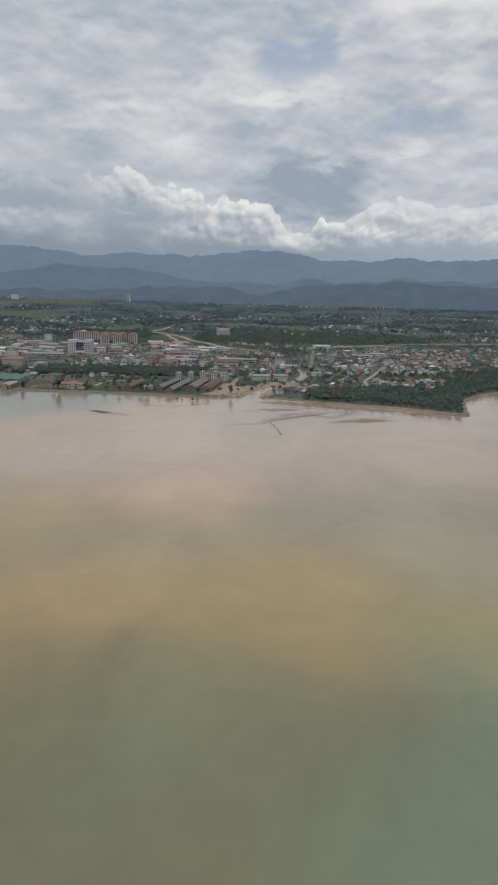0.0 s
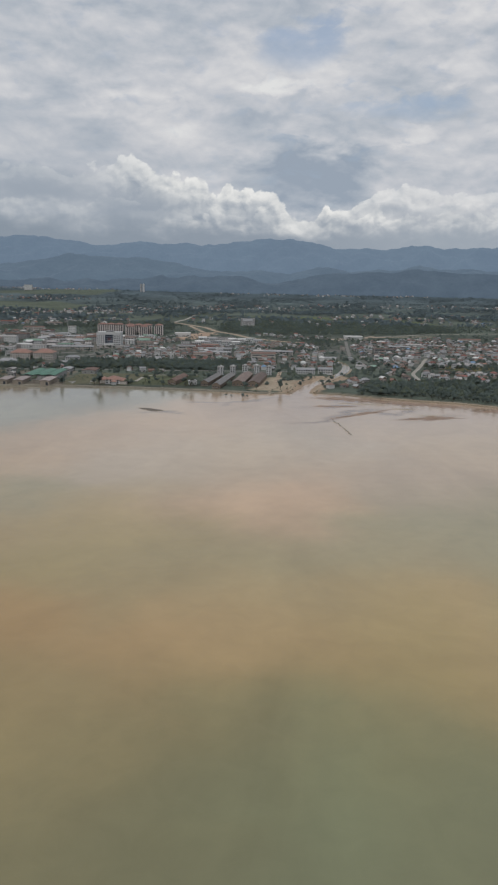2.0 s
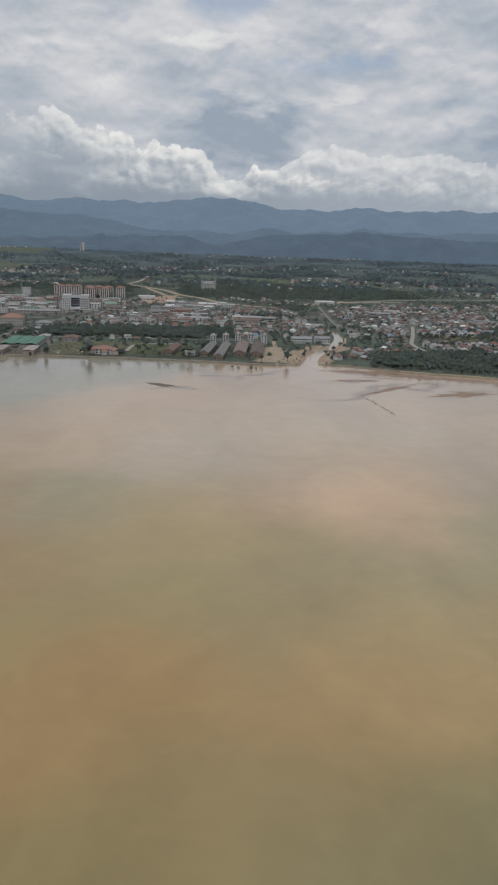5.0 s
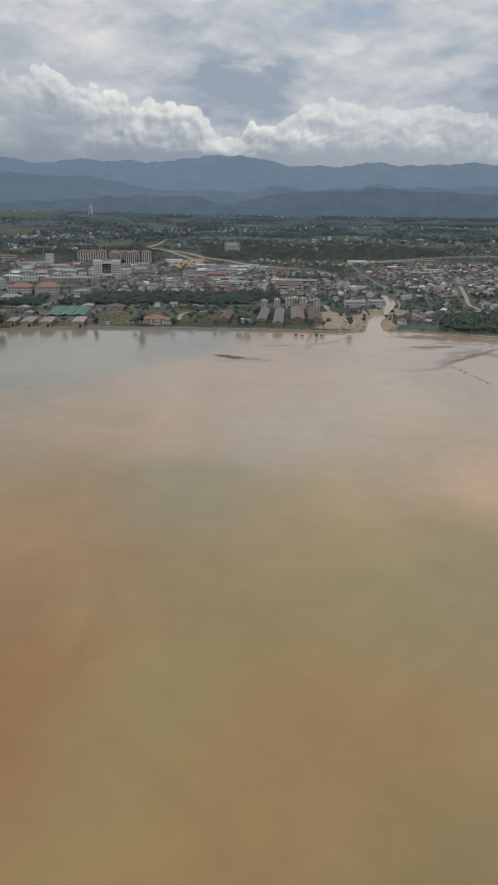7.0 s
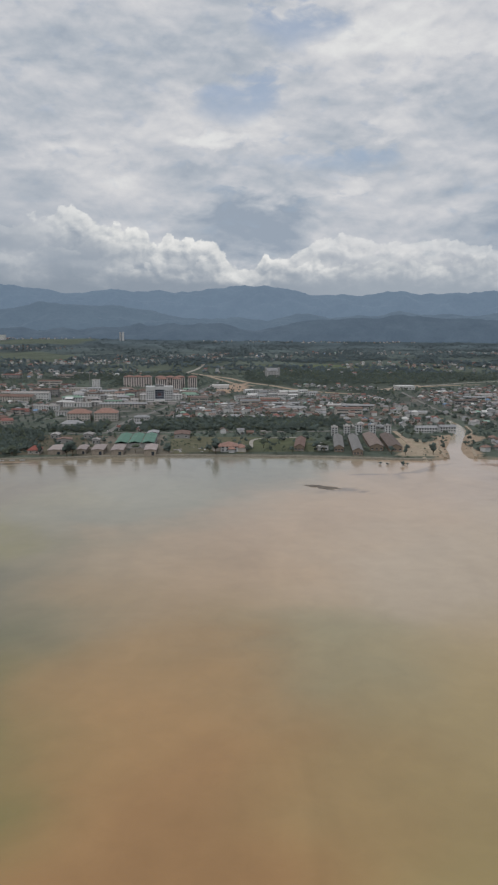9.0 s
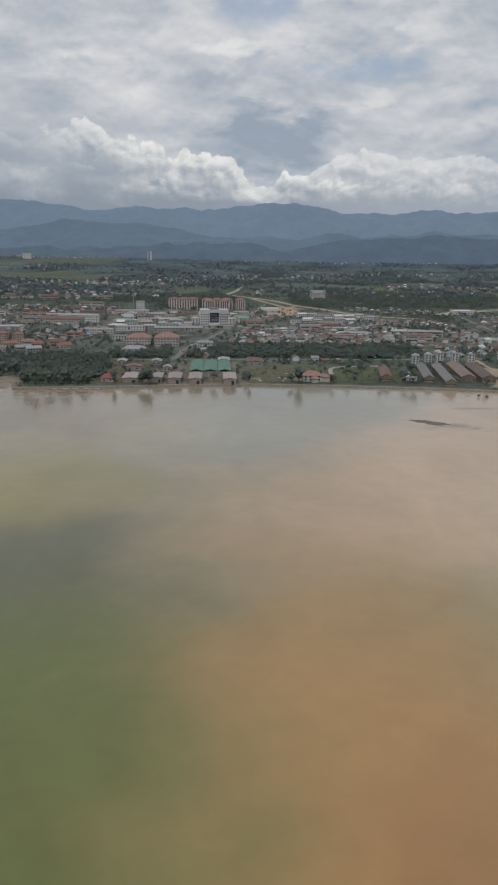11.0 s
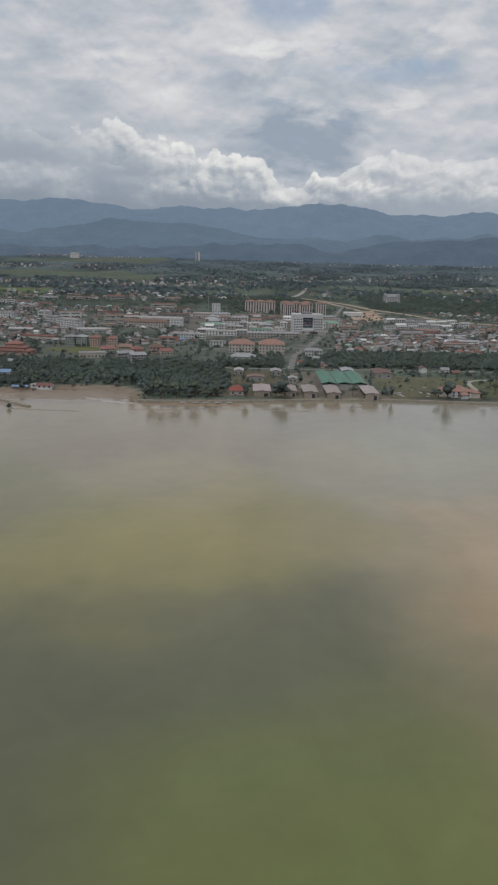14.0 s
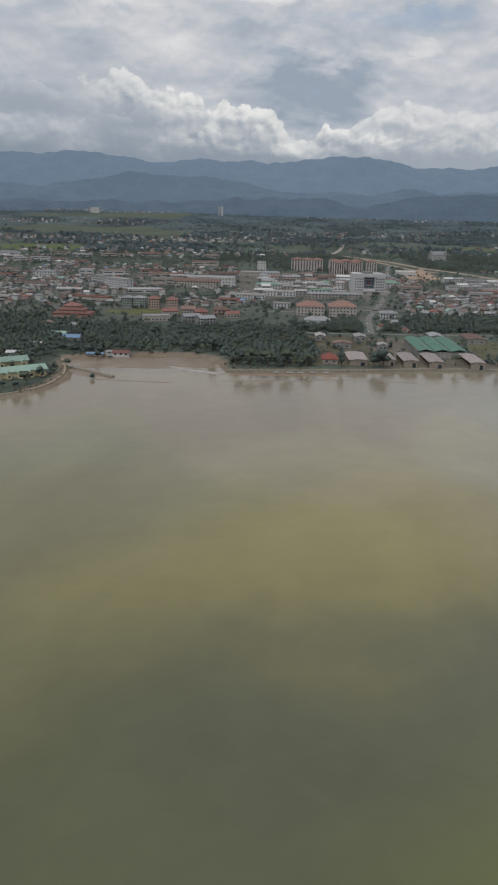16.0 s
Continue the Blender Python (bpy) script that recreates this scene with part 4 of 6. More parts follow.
# green-roofed hall of three bays
hall = thing("green_hall", -299, 959, 1.9, 0, "large market hall with three green sheet roofs", "hall")
take(-299, 959, 38, 64)
part("wall", Shape().walls(37, 60, -1, 5.0), GREY_WALL, hall)
for k in (-1, 0, 1):
    rf = part("bay_roof", Shape().gable(11.4, 62, 5.6, 1.3, over=0.3, x=12.8 * k), GREEN_ROOF, hall)
    part("gutter", Shape().box(12.8 * k - 6.8, -30.5, 5.0, 12.8 * k - 6.0, 30.5, 5.4), TIMBER, hall, "dark gutter between the roofs")
for k in range(10):
    part("post", Shape().box(-0.2, -30.4, -1, 0.2, -30.05, 5.0), CREAM, hall, at=pose(-17 + k * 3.8, 0, 0))

building("red_hut", "small house with a faded red hipped roof", "house", -388, 897, 11, 14, 3.6, CREAM, mat("bright_red_roof", (0.25, 0.085, 0.07), 0.8, scale=0.4, var=0.25), "hip", storeys=1, bays=2, up=3.2)
villa = building("villa", "large villa with stepped orange tile roofs by the shore", "villa", -209, 903, 16, 18, 5.2, WHITE, ORANGE_ROOF, "hip", storeys=2, bays=4, up=3.0)
part("wing_wall", Shape().walls(9, 11, -1, 4.0, x=11, y=-3), CREAM, villa)
part("wing_roof", Shape().hip(9, 11, 4.0, 2.4, x=11, y=-3), ORANGE_ROOF, villa)
part("wing_wall", Shape().walls(9, 12, -1, 4.2, x=-11, y=2), CREAM, villa)
part("wing_roof", Shape().hip(9, 12, 4.2, 2.6, x=-11, y=2), ORANGE_ROOF, villa)
part("porch_roof", Shape().hip(6, 5, 3.4, 1.6, x=2, y=-11), ORANGE_ROOF, villa)
part("porch_wall", Shape().walls(5.4, 4.4, -1, 3.4, x=2, y=-11), WHITE, villa)
building("white_house", "small bright white-roofed house near the shore", "house", -119, 908, 9, 9, 4.4, WHITE, WHITE_ROOF, "gable", storeys=1, bays=2, up=2.2, turn=12)
# long houses
OLD_ZINC = mat("weathered_zinc_roof", (0.185, 0.18, 0.178), 0.75, scale=0.3, var=0.35, vary="object", amount=0.15)
for x, y, w, d, tn, mt in ((-106, 900, 8.5, 78, -9, OLD_ZINC), (-92, 880, 9, 98, -8, OLD_ZINC), (-69, 905, 12.5, 84, -7, TILE_ROOF), (-52, 900, 12.5, 84, -7, TILE_ROOF), (-143, 905, 9, 56, -9, RUST)):
    building("long_house", "long weathered grey-roofed barrack house end-on to the shore", "long house", x, y, w, d, 4.6, TIMBER, mt, "gable", turn=tn, storeys=1, bays=3, up=2.4, group="row of long houses")
# small white flats
for x, y in ((-93, 1000), (-78, 1008), (-63, 1018), (-48, 1016), (-33, 1009)):
    ob = building("small_flats", "narrow white four-storey block of flats among trees", "flats", x, y, 6.5, 9, 9.8, WHITE, PALE_ROOF, "flat", storeys=4, bays=2, sides=2, group="row of white flats", turn=-6)
    part("stair_tower", Shape().box(-1.3, 1, 9.8, 1.3, 4.0, 11.8), WHITE, ob)
building("riverside_terrace", "pale two-storey terrace with grey roof near the river", "terrace", 14, 1024, 24, 9, 6.0, WHITE, ZINC, "cross", storeys=2, bays=8, up=2.0)
building("riverside_terrace", "pale two-storey terrace with grey roof near the river", "terrace", 40, 1030, 18, 9, 6.0, WHITE, ZINC, "cross", storeys=2, bays=6, up=2.0)

# the white hospital with a recessed middle
hos = thing("hospital", -297, 1366, 2.0, 3, "tall white hospital with recessed blue-grey middle bay", "hospital")
take(-297, 1366, 42, 36, 3)
for sx in (-1, 1):
    part("wing", Shape().box(-6.5, -17, -1, 6.5, 15, 25).box(-6.8, -17.3, 25, 6.8, 15.3, 25.7), WHITE, hos, at=pose(sx * 13.5, 0, 0))
part("middle", Shape().box(-7, -11, -1, 7, 14, 23), mat("blue_grey_wall", (0.22, 0.25, 0.31), 0.6, scale=0.3, var=0.2), hos, "blue-grey recessed middle bay")
part("crown_beam", Shape().box(-20.3, -17.4, 22.2, 20.3, -14, 26.4), WHITE, hos)
part("entrance_beam", Shape().box(-7.6, -17.2, 5.0, 7.6, -10, 7.2), WHITE, hos)
part("plant_room", Shape().box(-6, -4, 23, 6, 8, 28), GREY_WALL, hos)
part("podium", Shape().box(-18, -24, -1, 26, -17, 4.2).box(-18.4, -24.4, 4.2, 26.4, -16.8, 4.7), PALE_ROOF, hos, "pale low podium before the hospital")
for sx in (-1, 1):
    windows(hos, 12, 34, 1.0, 7, 3.4, 4, (1.6, 1.7), 5, x=sx * 13.5)
windows(hos, 13, 22, 7.5, 4, 3.6, 4, (2.4, 2.2), 0)
part("screen", Shape().box(-2.6, -11.3, 12, 2.6, -11.0, 16.5), mat("dark_maroon_panel", (0.16, 0.09, 0.10), 0.5, scale=0.4), hos, "dull maroon panel in the middle bay")

# tower blocks with red roofs
TOWER_PIER = mat("pale_pink_plaster", (0.54, 0.50, 0.485), 0.85, scale=0.2, var=0.15)
TOWER_WALL = mat("tower_plaster", (0.45, 0.40, 0.385), 0.85, scale=0.2, var=0.15)


def tower(x, y, w, d, h, bays, label, turn=0.0):
    ob = thing("tower_block", x, y + d / 2, 2.0, turn, label, "tower block", "tower blocks with red roofs")
    take(x, y + d / 2, w, d, turn)
    part("wall", Shape().box(-w / 2, -d / 2, -1, w / 2, d / 2, h), TOWER_WALL, ob)
    n = bays + 1
    for i in range(n):
        px = -w / 2 + i * w / bays
        part("pier", Shape().box(-0.5, -d / 2 - 0.9, -1, 0.5, -d / 2, h - 1.2), TOWER_PIER, ob, at=pose(px, 0, 0))
    k = max(1, round(w / 16))
    for i in range(k):
        part("roof", Shape().hip(w / k - 0.6, d + 1, h, 2.8, over=0.9, x=-w / 2 + (i + 0.5) * w / k), mat("dull_red_tiles", (0.27, 0.165, 0.14), 0.85, scale=0.3), ob)
    for i in range(bays):
        for s in range(9):
            part("window", pane(1.9, 1.5), None, ob, at=pose(-w / 2 + (i + 0.5) * w / bays, -d / 2, 1.2 + s * (h - 2) / 9))
    return ob


tower(-354, 1678, 52, 15, 19.5, 11, "ten-storey pinkish block with white piers and red hipped roofs", -3)
tower(-292, 1655, 54, 15, 20, 12, "long ten-storey block with white piers and red hipped roofs", 3)
tower(-305, 1632, 15, 14, 18.5, 4, "projecting ten-storey block with white piers and red roof")
tower(-279, 1634, 15, 14, 18.5, 4, "projecting ten-storey block with white piers and red roof")
tower(-250, 1650, 16, 16, 20.5, 4, "slim ten-storey block standing apart with red roof")

# town centre and public buildings
for args in (
    ("hall", "broad three-storey building with an orange hipped tile roof", "building", -385, 1146, 28, 20, 9.5, CREAM, ORANGE_ROOF, "hip", 0, 3, 8, 4, 4.6),
    ("hall", "broad three-storey building with an orange hipped tile roof", "building", -352, 1145, 28, 22, 10, CREAM, ORANGE_ROOF, "hip", 0, 3, 8, 4, 5.0),
    ("portico_house", "low white-columned building with a grey hipped roof", "building", -383, 1078, 24, 14, 5.2, WHITE, ZINC, "hip", 0, 1, 8, 0, 3.2),
    ("white_villa", "white two-storey house beside the town road", "house", -307, 1129, 18, 12, 6.5, WHITE, ZINC, "hip", 0, 2, 6, 2, 2.0),
    ("store", "low white flat-roofed store behind bare earth", "store", -198, 1620, 31, 16, 7.5, WHITE, WHITE_ROOF, "flat", 0, 1, 7, 0, 1),
    ("office", "long white four-storey office with bands of windows", "office", -655, 1402, 24, 14, 12, WHITE, PALE_ROOF, "flat", -38, 4, 8, 2, 1),
    ("office", "long white four-storey office with bands of windows", "office", -625, 1366, 40, 14, 12, WHITE, PALE_ROOF, "flat", -38, 4, 12, 2, 1),
    ("flats", "grey-green four-storey block of flats", "flats", -580, 1178, 10.5, 12, 10.5, mat("grey_green_plaster", (0.27, 0.31, 0.28), 0.85), ZINC, "hip", 0, 4, 4, 3, 2.0),
    ("flats", "grey-green four-storey block of flats", "flats", -567, 1179, 12, 12, 10.5, mat("grey_green_plaster", (0.27, 0.31, 0.28)), ZINC, "hip", 0, 4, 4, 3, 2.0),
    ("flats", "pink four-storey block of flats with red roof", "flats", -551, 1175, 11, 12, 10.5, mat("pale_salmon_plaster", (0.45, 0.34, 0.29), 0.85), RED_ROOF, "hip", 0, 4, 4, 3, 2.4),
    ("flats", "pink four-storey block of flats with red roof", "flats", -531, 1168, 11, 12, 10.5, mat("pale_salmon_plaster", (0.45, 0.34, 0.29), 0.85), RED_ROOF, "hip", 0, 4, 4, 3, 2.4),
    ("market", "long red-roofed school building with white end", "school", -521, 1385, 62, 16, 9, CREAM, RUST, "cross", -8, 3, 16, 2, 3.0),
    ("school", "long white school block with pale roof", "school", -500, 1412, 60, 10, 12, WHITE, PALE_ROOF, "cross", -8, 3, 14, 0, 2.0),
    ("office", "low white flat-roofed office", "office", -746, 1480, 34, 14, 9, WHITE, ZINC, "flat", -10, 3, 8, 2, 1),
    ("office", "grey four-storey office with dark windows", "office", -487, 1466, 40, 14, 13, GREY_WALL, RUST, "flat", -5, 4, 10, 2, 1),
    ("office", "three-storey building with pale green roof", "office", -424, 1348, 30, 18, 10.5, WHITE, mat("pale_green_roof", (0.20, 0.30, 0.24), 0.7), "hip", 12, 3, 8, 3, 2.2),
    ("shop_row", "long low white shop row", "shops", -448, 1269, 34, 10, 6, WHITE, PALE_ROOF, "flat", -4, 2, 10, 0, 1),
    ("shop_row", "low white shop row", "shops", -413, 1196, 18, 10, 5.6, WHITE, PALE_ROOF, "flat", 0, 2, 5, 0, 1),
    ("water_block", "white block standing above low roofs", "block", -431, 1660, 14, 12, 15, WHITE, PALE_ROOF, "flat", 0, 4, 3, 2, 1),
    ("school", "small school wing with a red sheet roof", "school", -528, 1124, 15, 10, 5.0, CREAM, RED_ROOF, "cross", 14, 2, 5, 0, 2.4),
    ("school", "small school wing with a rusty red roof", "school", -511, 1134, 14, 11, 6.0, CREAM, RUST, "cross", -6, 2, 5, 0, 2.6),
    ("school", "school wing with a red hipped roof", "school", -496, 1121, 13, 14, 5.0, PINK_WALL, RED_ROOF, "hip", 10, 2, 4, 0, 2.8),
    ("school", "school wing with a red hipped roof", "school", -477, 1133, 16, 12, 6.0, PINK_WALL, RUST, "hip", 4, 2, 4, 0, 2.8),
    ("school", "small school wing with a red sheet roof", "school", -464, 1117, 13, 10, 4.6, CREAM, RED_ROOF, "cross", 22, 1, 4, 0, 2.2),
    ("classroom_block", "grey three-storey classroom block with open galleries", "school", -502, 1080, 16, 14, 6.5, GREY_WALL, ZINC, "cross", 20, 2, 5, 2, 1.8),
    ("classroom_block", "grey three-storey classroom block with open galleries", "school", -486, 1058, 15, 18, 8, GREY_WALL, ZINC, "cross", 20, 3, 5, 3, 1.8),
    ("low_block", "low pale flat-roofed block at the wood's edge", "block", -537, 1086, 26, 10, 5, CREAM, PALE_ROOF, "flat", 14, 1, 7, 0, 1),
    ("shop_row", "low grey-roofed shop row in the town centre", "shops", -345, 1296, 66, 11, 6, CREAM, ZINC, "cross", 3, 2, 16, 0, 1.8),
    ("shop_row", "long pale shop row in the town centre", "shops", -440, 1560, 50, 14, 7, CREAM, PALE_ROOF, "flat", -4, 2, 12, 0, 1),
    ("white_store", "large bright white-roofed store beside bare earth", "store", 148, 1612, 34, 24, 6, WHITE, WHITE_ROOF, "flat", 6, 1, 6, 0, 1),
    ("low_block", "low pale block along the market road", "block", -412, 1310, 40, 10, 6, WHITE, PALE_ROOF, "flat", 0, 2, 10, 0, 1),
):
    nm, lb, ct, x, y, w, d, h, wl, rf, st, tn, sto, by, sd, up = args
    building(nm, lb, ct, x, y, w, d, h, wl, rf, st, tn, sto, by, sd, up)

church = building("church", "tall grey church-like hall with steep roof and turrets among trees", "church", -70, 1960, 28, 20, 15, GREY_WALL, ZINC, "cross", 8, 1, 9, 0, 6.0)
for sx in (-15, 15):
    part("turret", Shape().box(sx - 2.2, -11, -1, sx + 2.2, -6.6, 20).hip(4.4, 4.4, 20, 3.0, over=0.3, x=sx, y=-8.8), GREY_WALL, church)
for k in range(8):
    part("buttress", Shape().box(-0.5, -11.0, -1, 0.5, -9.8, 13.5), WHITE, church, at=pose(-12.2 + k * 3.5, 0, 0))

# close-set shop blocks of the town centre
sb = random.Random(21)
BLOCK_ROOFS = [ZINC, PALE_ROOF, ZINC, WHITE_ROOF, TILE_ROOF, MATS["pale_green_roof"], RUST]
for row in range(10):
    y = 1318 + row * 24
    x = -440 + 0.03 * (y - 1318) + sb.uniform(-6, 6)
    while x < -330 + 0.12 * (y - 1318) + (0 if y < 1400 else 60):
        w = sb.choice((12, 16, 20, 26))
        if not (-325 < x + w / 2 < -268 and 1330 < y < 1400) and sb.random() < 0.88:
            rf = sb.choice(BLOCK_ROOFS)
            h = sb.choice((5.5, 6.5, 8.0, 9.5))
            building("shop_block", ("low" if h < 7 else "three-storey") + " pale shop block with a " + {"zinc_roof": "grey sheet", "pale_roof": "pale", "white_sheet_roof": "white", "brown_tile_roof": "brown tiled",
                     "pale_green_roof": "pale green", "rusty_roof": "rusty"}[rf.name] + " roof", "shops", x + w / 2, y + sb.uniform(-3, 3), w - 1.5, sb.uniform(10, 14), h, sb.choice((WHITE, CREAM, GREY_WALL)), rf,
                     sb.choice(("flat", "hip", "hip", "cross")), sb.uniform(-3, 6), 2 if h < 7 else 3, max(2, w // 5), 0, sb.uniform(1.4, 2.4), group="shop blocks in the town centre")
        x += w + sb.uniform(1, 7)
# long low blocks scattered through the quarters of the town
lb_ = random.Random(8)
LONG_AREAS = ((-900, -470, 1190, 1560, 27), (-1000, -480, 1560, 1950, 18), (130, 620, 1230, 1640, 11), (-40, 120, 1170, 1300, 4), (-250, -90, 1180, 1400, 8))
LONG_ROOFS = {"zinc_roof": "grey sheet", "pale_roof": "pale", "white_sheet_roof": "white", "brown_tile_roof": "brown tiled", "rusty_roof": "rusty", "red_roof": "red"}
for x0, x1, y0, y1, n in LONG_AREAS:
    done, tries = 0, 0
    while done < n and tries < 400:
        tries += 1
        w, d, h = lb_.uniform(20, 46), lb_.uniform(8, 12), lb_.choice((4.5, 5.5, 6.5, 8.5))
        x, y, tn = lb_.uniform(x0, x1), lb_.uniform(y0, y1), lb_.gauss(-4, 7)
        c, s_ = math.cos(radians(tn)), math.sin(radians(tn))
        if any(math.hypot(x + k * w / 4 * c - q[0], y + d / 2 + k * w / 4 * s_ - q[1]) < q[2] + d * 0.75 for k in (-2, -1, 0, 1, 2) for q in TAKEN):
            continue
        rf = lb_.choice((ZINC, ZINC, PALE_ROOF, TILE_ROOF, TILE_ROOF, RUST, RED_ROOF))
        building("long_block", ("low" if h < 6 else "two-storey") + " pale long block under a " + LONG_ROOFS[rf.name] + " roof", "block", x, y, w, d, h, lb_.choice((WHITE, CREAM, CREAM, GREY_WALL)), rf,
                 lb_.choice(("cross", "cross", "flat", "hip")), tn, 1 if h < 6 else 2, 2, 0, lb_.uniform(1.2, 2.0), (w / 2 - 3.0, 1.2), group="long blocks of the town")
        done += 1
# white terraces beside the earth road
for row, (x0, y0, n) in enumerate(((-172, 1412, 6), (-150, 1448, 7), (-128, 1490, 5), (-150, 1530, 4))):
    for i in range(n):
        building("white_terrace", "white two-storey terrace house row beside bare earth", "terrace", x0 + 17.5 * i, y0 + 5.5 * i, 15.5, 9, sb.choice((5.6, 6.2, 7.0)), WHITE, sb.choice((WHITE_ROOF, ZINC, PALE_ROOF)), sb.choice(("flat", "cross")),
                 sb.uniform(12, 20), 2, 4, 0, 1.6, group="white terraces")

# stepped building with red terraced roofs
pag = thing("stepped_hall", -622, 1108, 2.0, -6, "stepped red-roofed public building in tiers", "building")
take(-622, 1108, 36, 20)
for w, d, z0, z1 in ((36, 18, -1, 4.5), (24, 15, 4.5, 8.0), (15, 12, 8.0, 11.5)):
    part("tier_wall", Shape().walls(w, d, z0, z1 - 0.6), PINK_WALL, pag)
    part("tier_roof", Shape().hip(w, d, z1 - 0.6, 2.2, over=1.2), RED_ROOF, pag)

# longhouses on the headland, with mint roofs and arched cream fronts
for x, y, w, d, tn in ((-602, 834, 44, 12, 34), (-622, 862, 44, 11, 30), (-640, 850, 30, 11, 34)):
    ob = thing("headland_terrace", x, y, 1.9, tn, "long cream terrace with a mint green roof on the headland", "terrace", "mint-roofed terraces on the headland")
    take(x, y, w, d, tn)
    part("wall", Shape().box(-w / 2, -d / 2, -1.5, w / 2, d / 2, 4.6), mat("cream_yellow_plaster", (0.56, 0.50, 0.33), 0.85, scale=0.4), ob)
    over = Shape().gable(d, w, 4.6, 2.2, over=0.9)
    part("roof", Shape().add([(q, p, r) for p, q, r in over.v], [tuple(reversed(f)) for f in over.f]), MINT_ROOF, ob)
    for k in range(6):
        px = -w / 2 + (k + 0.5) * w / 6
        part("gable_roof", Shape().gable(3.4, 3.0, 3.9, 1.5, over=0.3, x=px, y=-d / 2 - 1.2), MINT_ROOF, ob)
        part("bay", Shape().walls(3.2, 2.6, -1.5, 3.9, 1.3, x=px, y=-d / 2 - 1.1), mat("cream_yellow_plaster", (0, 0, 0)), ob)
        part("window", pane(1.4, 1.6), None, ob, at=pose(px, -d / 2 - 2.4, 1.2))
building("boat_store", "low store with a blue sheet roof on the beach", "store", -563, 913, 12, 5, 2.2, TIMBER, BLUE_ROOF, "cross", storeys=1, bays=3, up=0.8)
building("beach_house", "small pink and white house with a red roof on the beach", "house", -544, 916, 12, 7, 3.0, WHITE, RED_ROOF, "cross", storeys=1, bays=3, up=1.4)
building("kiosk", "small white kiosk behind the beach", "kiosk", -553, 918, 5, 5, 2.5, WHITE, PALE_ROOF, "hip", storeys=1, bays=1, up=0.9)
building("blue_house", "house with a blue sheet roof among trees", "house", -592, 962, 14, 9, 4.4, CREAM, BLUE_ROOF, "cross", storeys=1, bays=3, up=1.8)
building("teal_house", "low house with a teal roof among trees", "house", -606, 985, 12, 8, 3.6, CREAM, MINT_ROOF, "cross", storeys=1, bays=3, up=1.4)
building("pale_hut", "low hut with a white sheet roof", "hut", -622, 903, 9, 7, 2.6, CREAM, WHITE_ROOF, "cross", storeys=1, bays=2, up=1.0)
building("pale_hut", "low hut with a pale sheet roof", "hut", -613, 940, 9, 7, 3.0, CREAM, PALE_ROOF, "cross", storeys=1, bays=2, up=1.0)

# the twin-shafted tower far inland, and the mast
fx, fy = inland(-780, 5600)
tw = thing("far_tower", fx, fy, float(lands([(fx, fy)])[0]) + 2, 0, "pale twin-shafted tower far across the plain", "tower")
for sx in (-1, 1):
    part("shaft", Shape().box(-3.8, -8, -8, 3.8, 8, 33).box(-4.2, -8.4, 33, 4.2, 8.4, 35), WHITE if sx > 0 else ZINC, tw, at=pose(sx * 5.8, 0, 0))
fx, fy = inland(-1570, 5520)
building("far_block", "white slab block far across the plain", "block", fx, fy, 36, 14, 22, WHITE, PALE_ROOF, "flat", 0, 4, 6, 0, 1)
mast = thing("mast", -446, 1690, 2.0, 0, "thin lattice radio mast behind the town", "mast")
part("pole", Shape().box(-0.35, -0.35, -1, 0.35, 0.35, 26), GREY_WALL, mast)
for k in range(4):
    part("crossbar", Shape().box(-1.2, -0.15, 8 + k * 5, 1.2, 0.15, 8.3 + k * 5), GREY_WALL, mast)

# cars on the road, boats on the shore, slabs in the field


def car(paint):
    ob = thing("car", 0, 0, -70, 0, "small " + paint.name.split("_")[0] + " car on the town road", "car", "cars on the town road")
    s = Shape()
    sec = [(-2.1, 0.35), (-2.15, 0.75), (-1.3, 0.9), (1.2, 0.95), (2.1, 0.8), (2.1, 0.35)]
    s.v = [(x, y, z) for x in (-0.85, 0.85) for y, z in sec]
    s.f = [tuple(range(6)), tuple(reversed(range(6, 12)))] + [(i, 6 + i, 6 + (i + 1) % 6, (i + 1) % 6) for i in range(6)]
    s.m = [0] * 8
    part("body", s, paint, ob)
    c = Shape().add([(-0.8, -1.3, 0.88), (0.8, -1.3, 0.88), (0.8, 1.3, 0.9), (-0.8, 1.3, 0.9), (-0.62, -0.7, 1.45), (0.62, -0.7, 1.45), (0.62, 0.8, 1.45), (-0.62, 0.8, 1.45)],
                    [(4, 5, 6, 7), (0, 1, 5, 4), (1, 2, 6, 5), (2, 3, 7, 6), (3, 0, 4, 7)])
    part("cabin", c, GLASS, ob, "dark glazed cabin")
    w = Shape()
    w.v = [(sx, 0.32 * math.cos(a), 0.32 * math.sin(a)) for sx in (-0.1, 0.1) for a in [k * math.pi / 4 for k in range(8)]]
    w.f = [tuple(range(8)), tuple(reversed(range(8, 16)))] + [(i, 8 + i, 8 + (i + 1) % 8, (i + 1) % 8) for i in range(8)]
    w.m = [0] * 10
    me = mesh_of("wheel", w, TYRE)
    for sx in (-0.8, 0.8):
        for sy in (-1.3, 1.3):
            part("wheel", me, None, ob, at=pose(sx, sy, 0.32))
    return ob


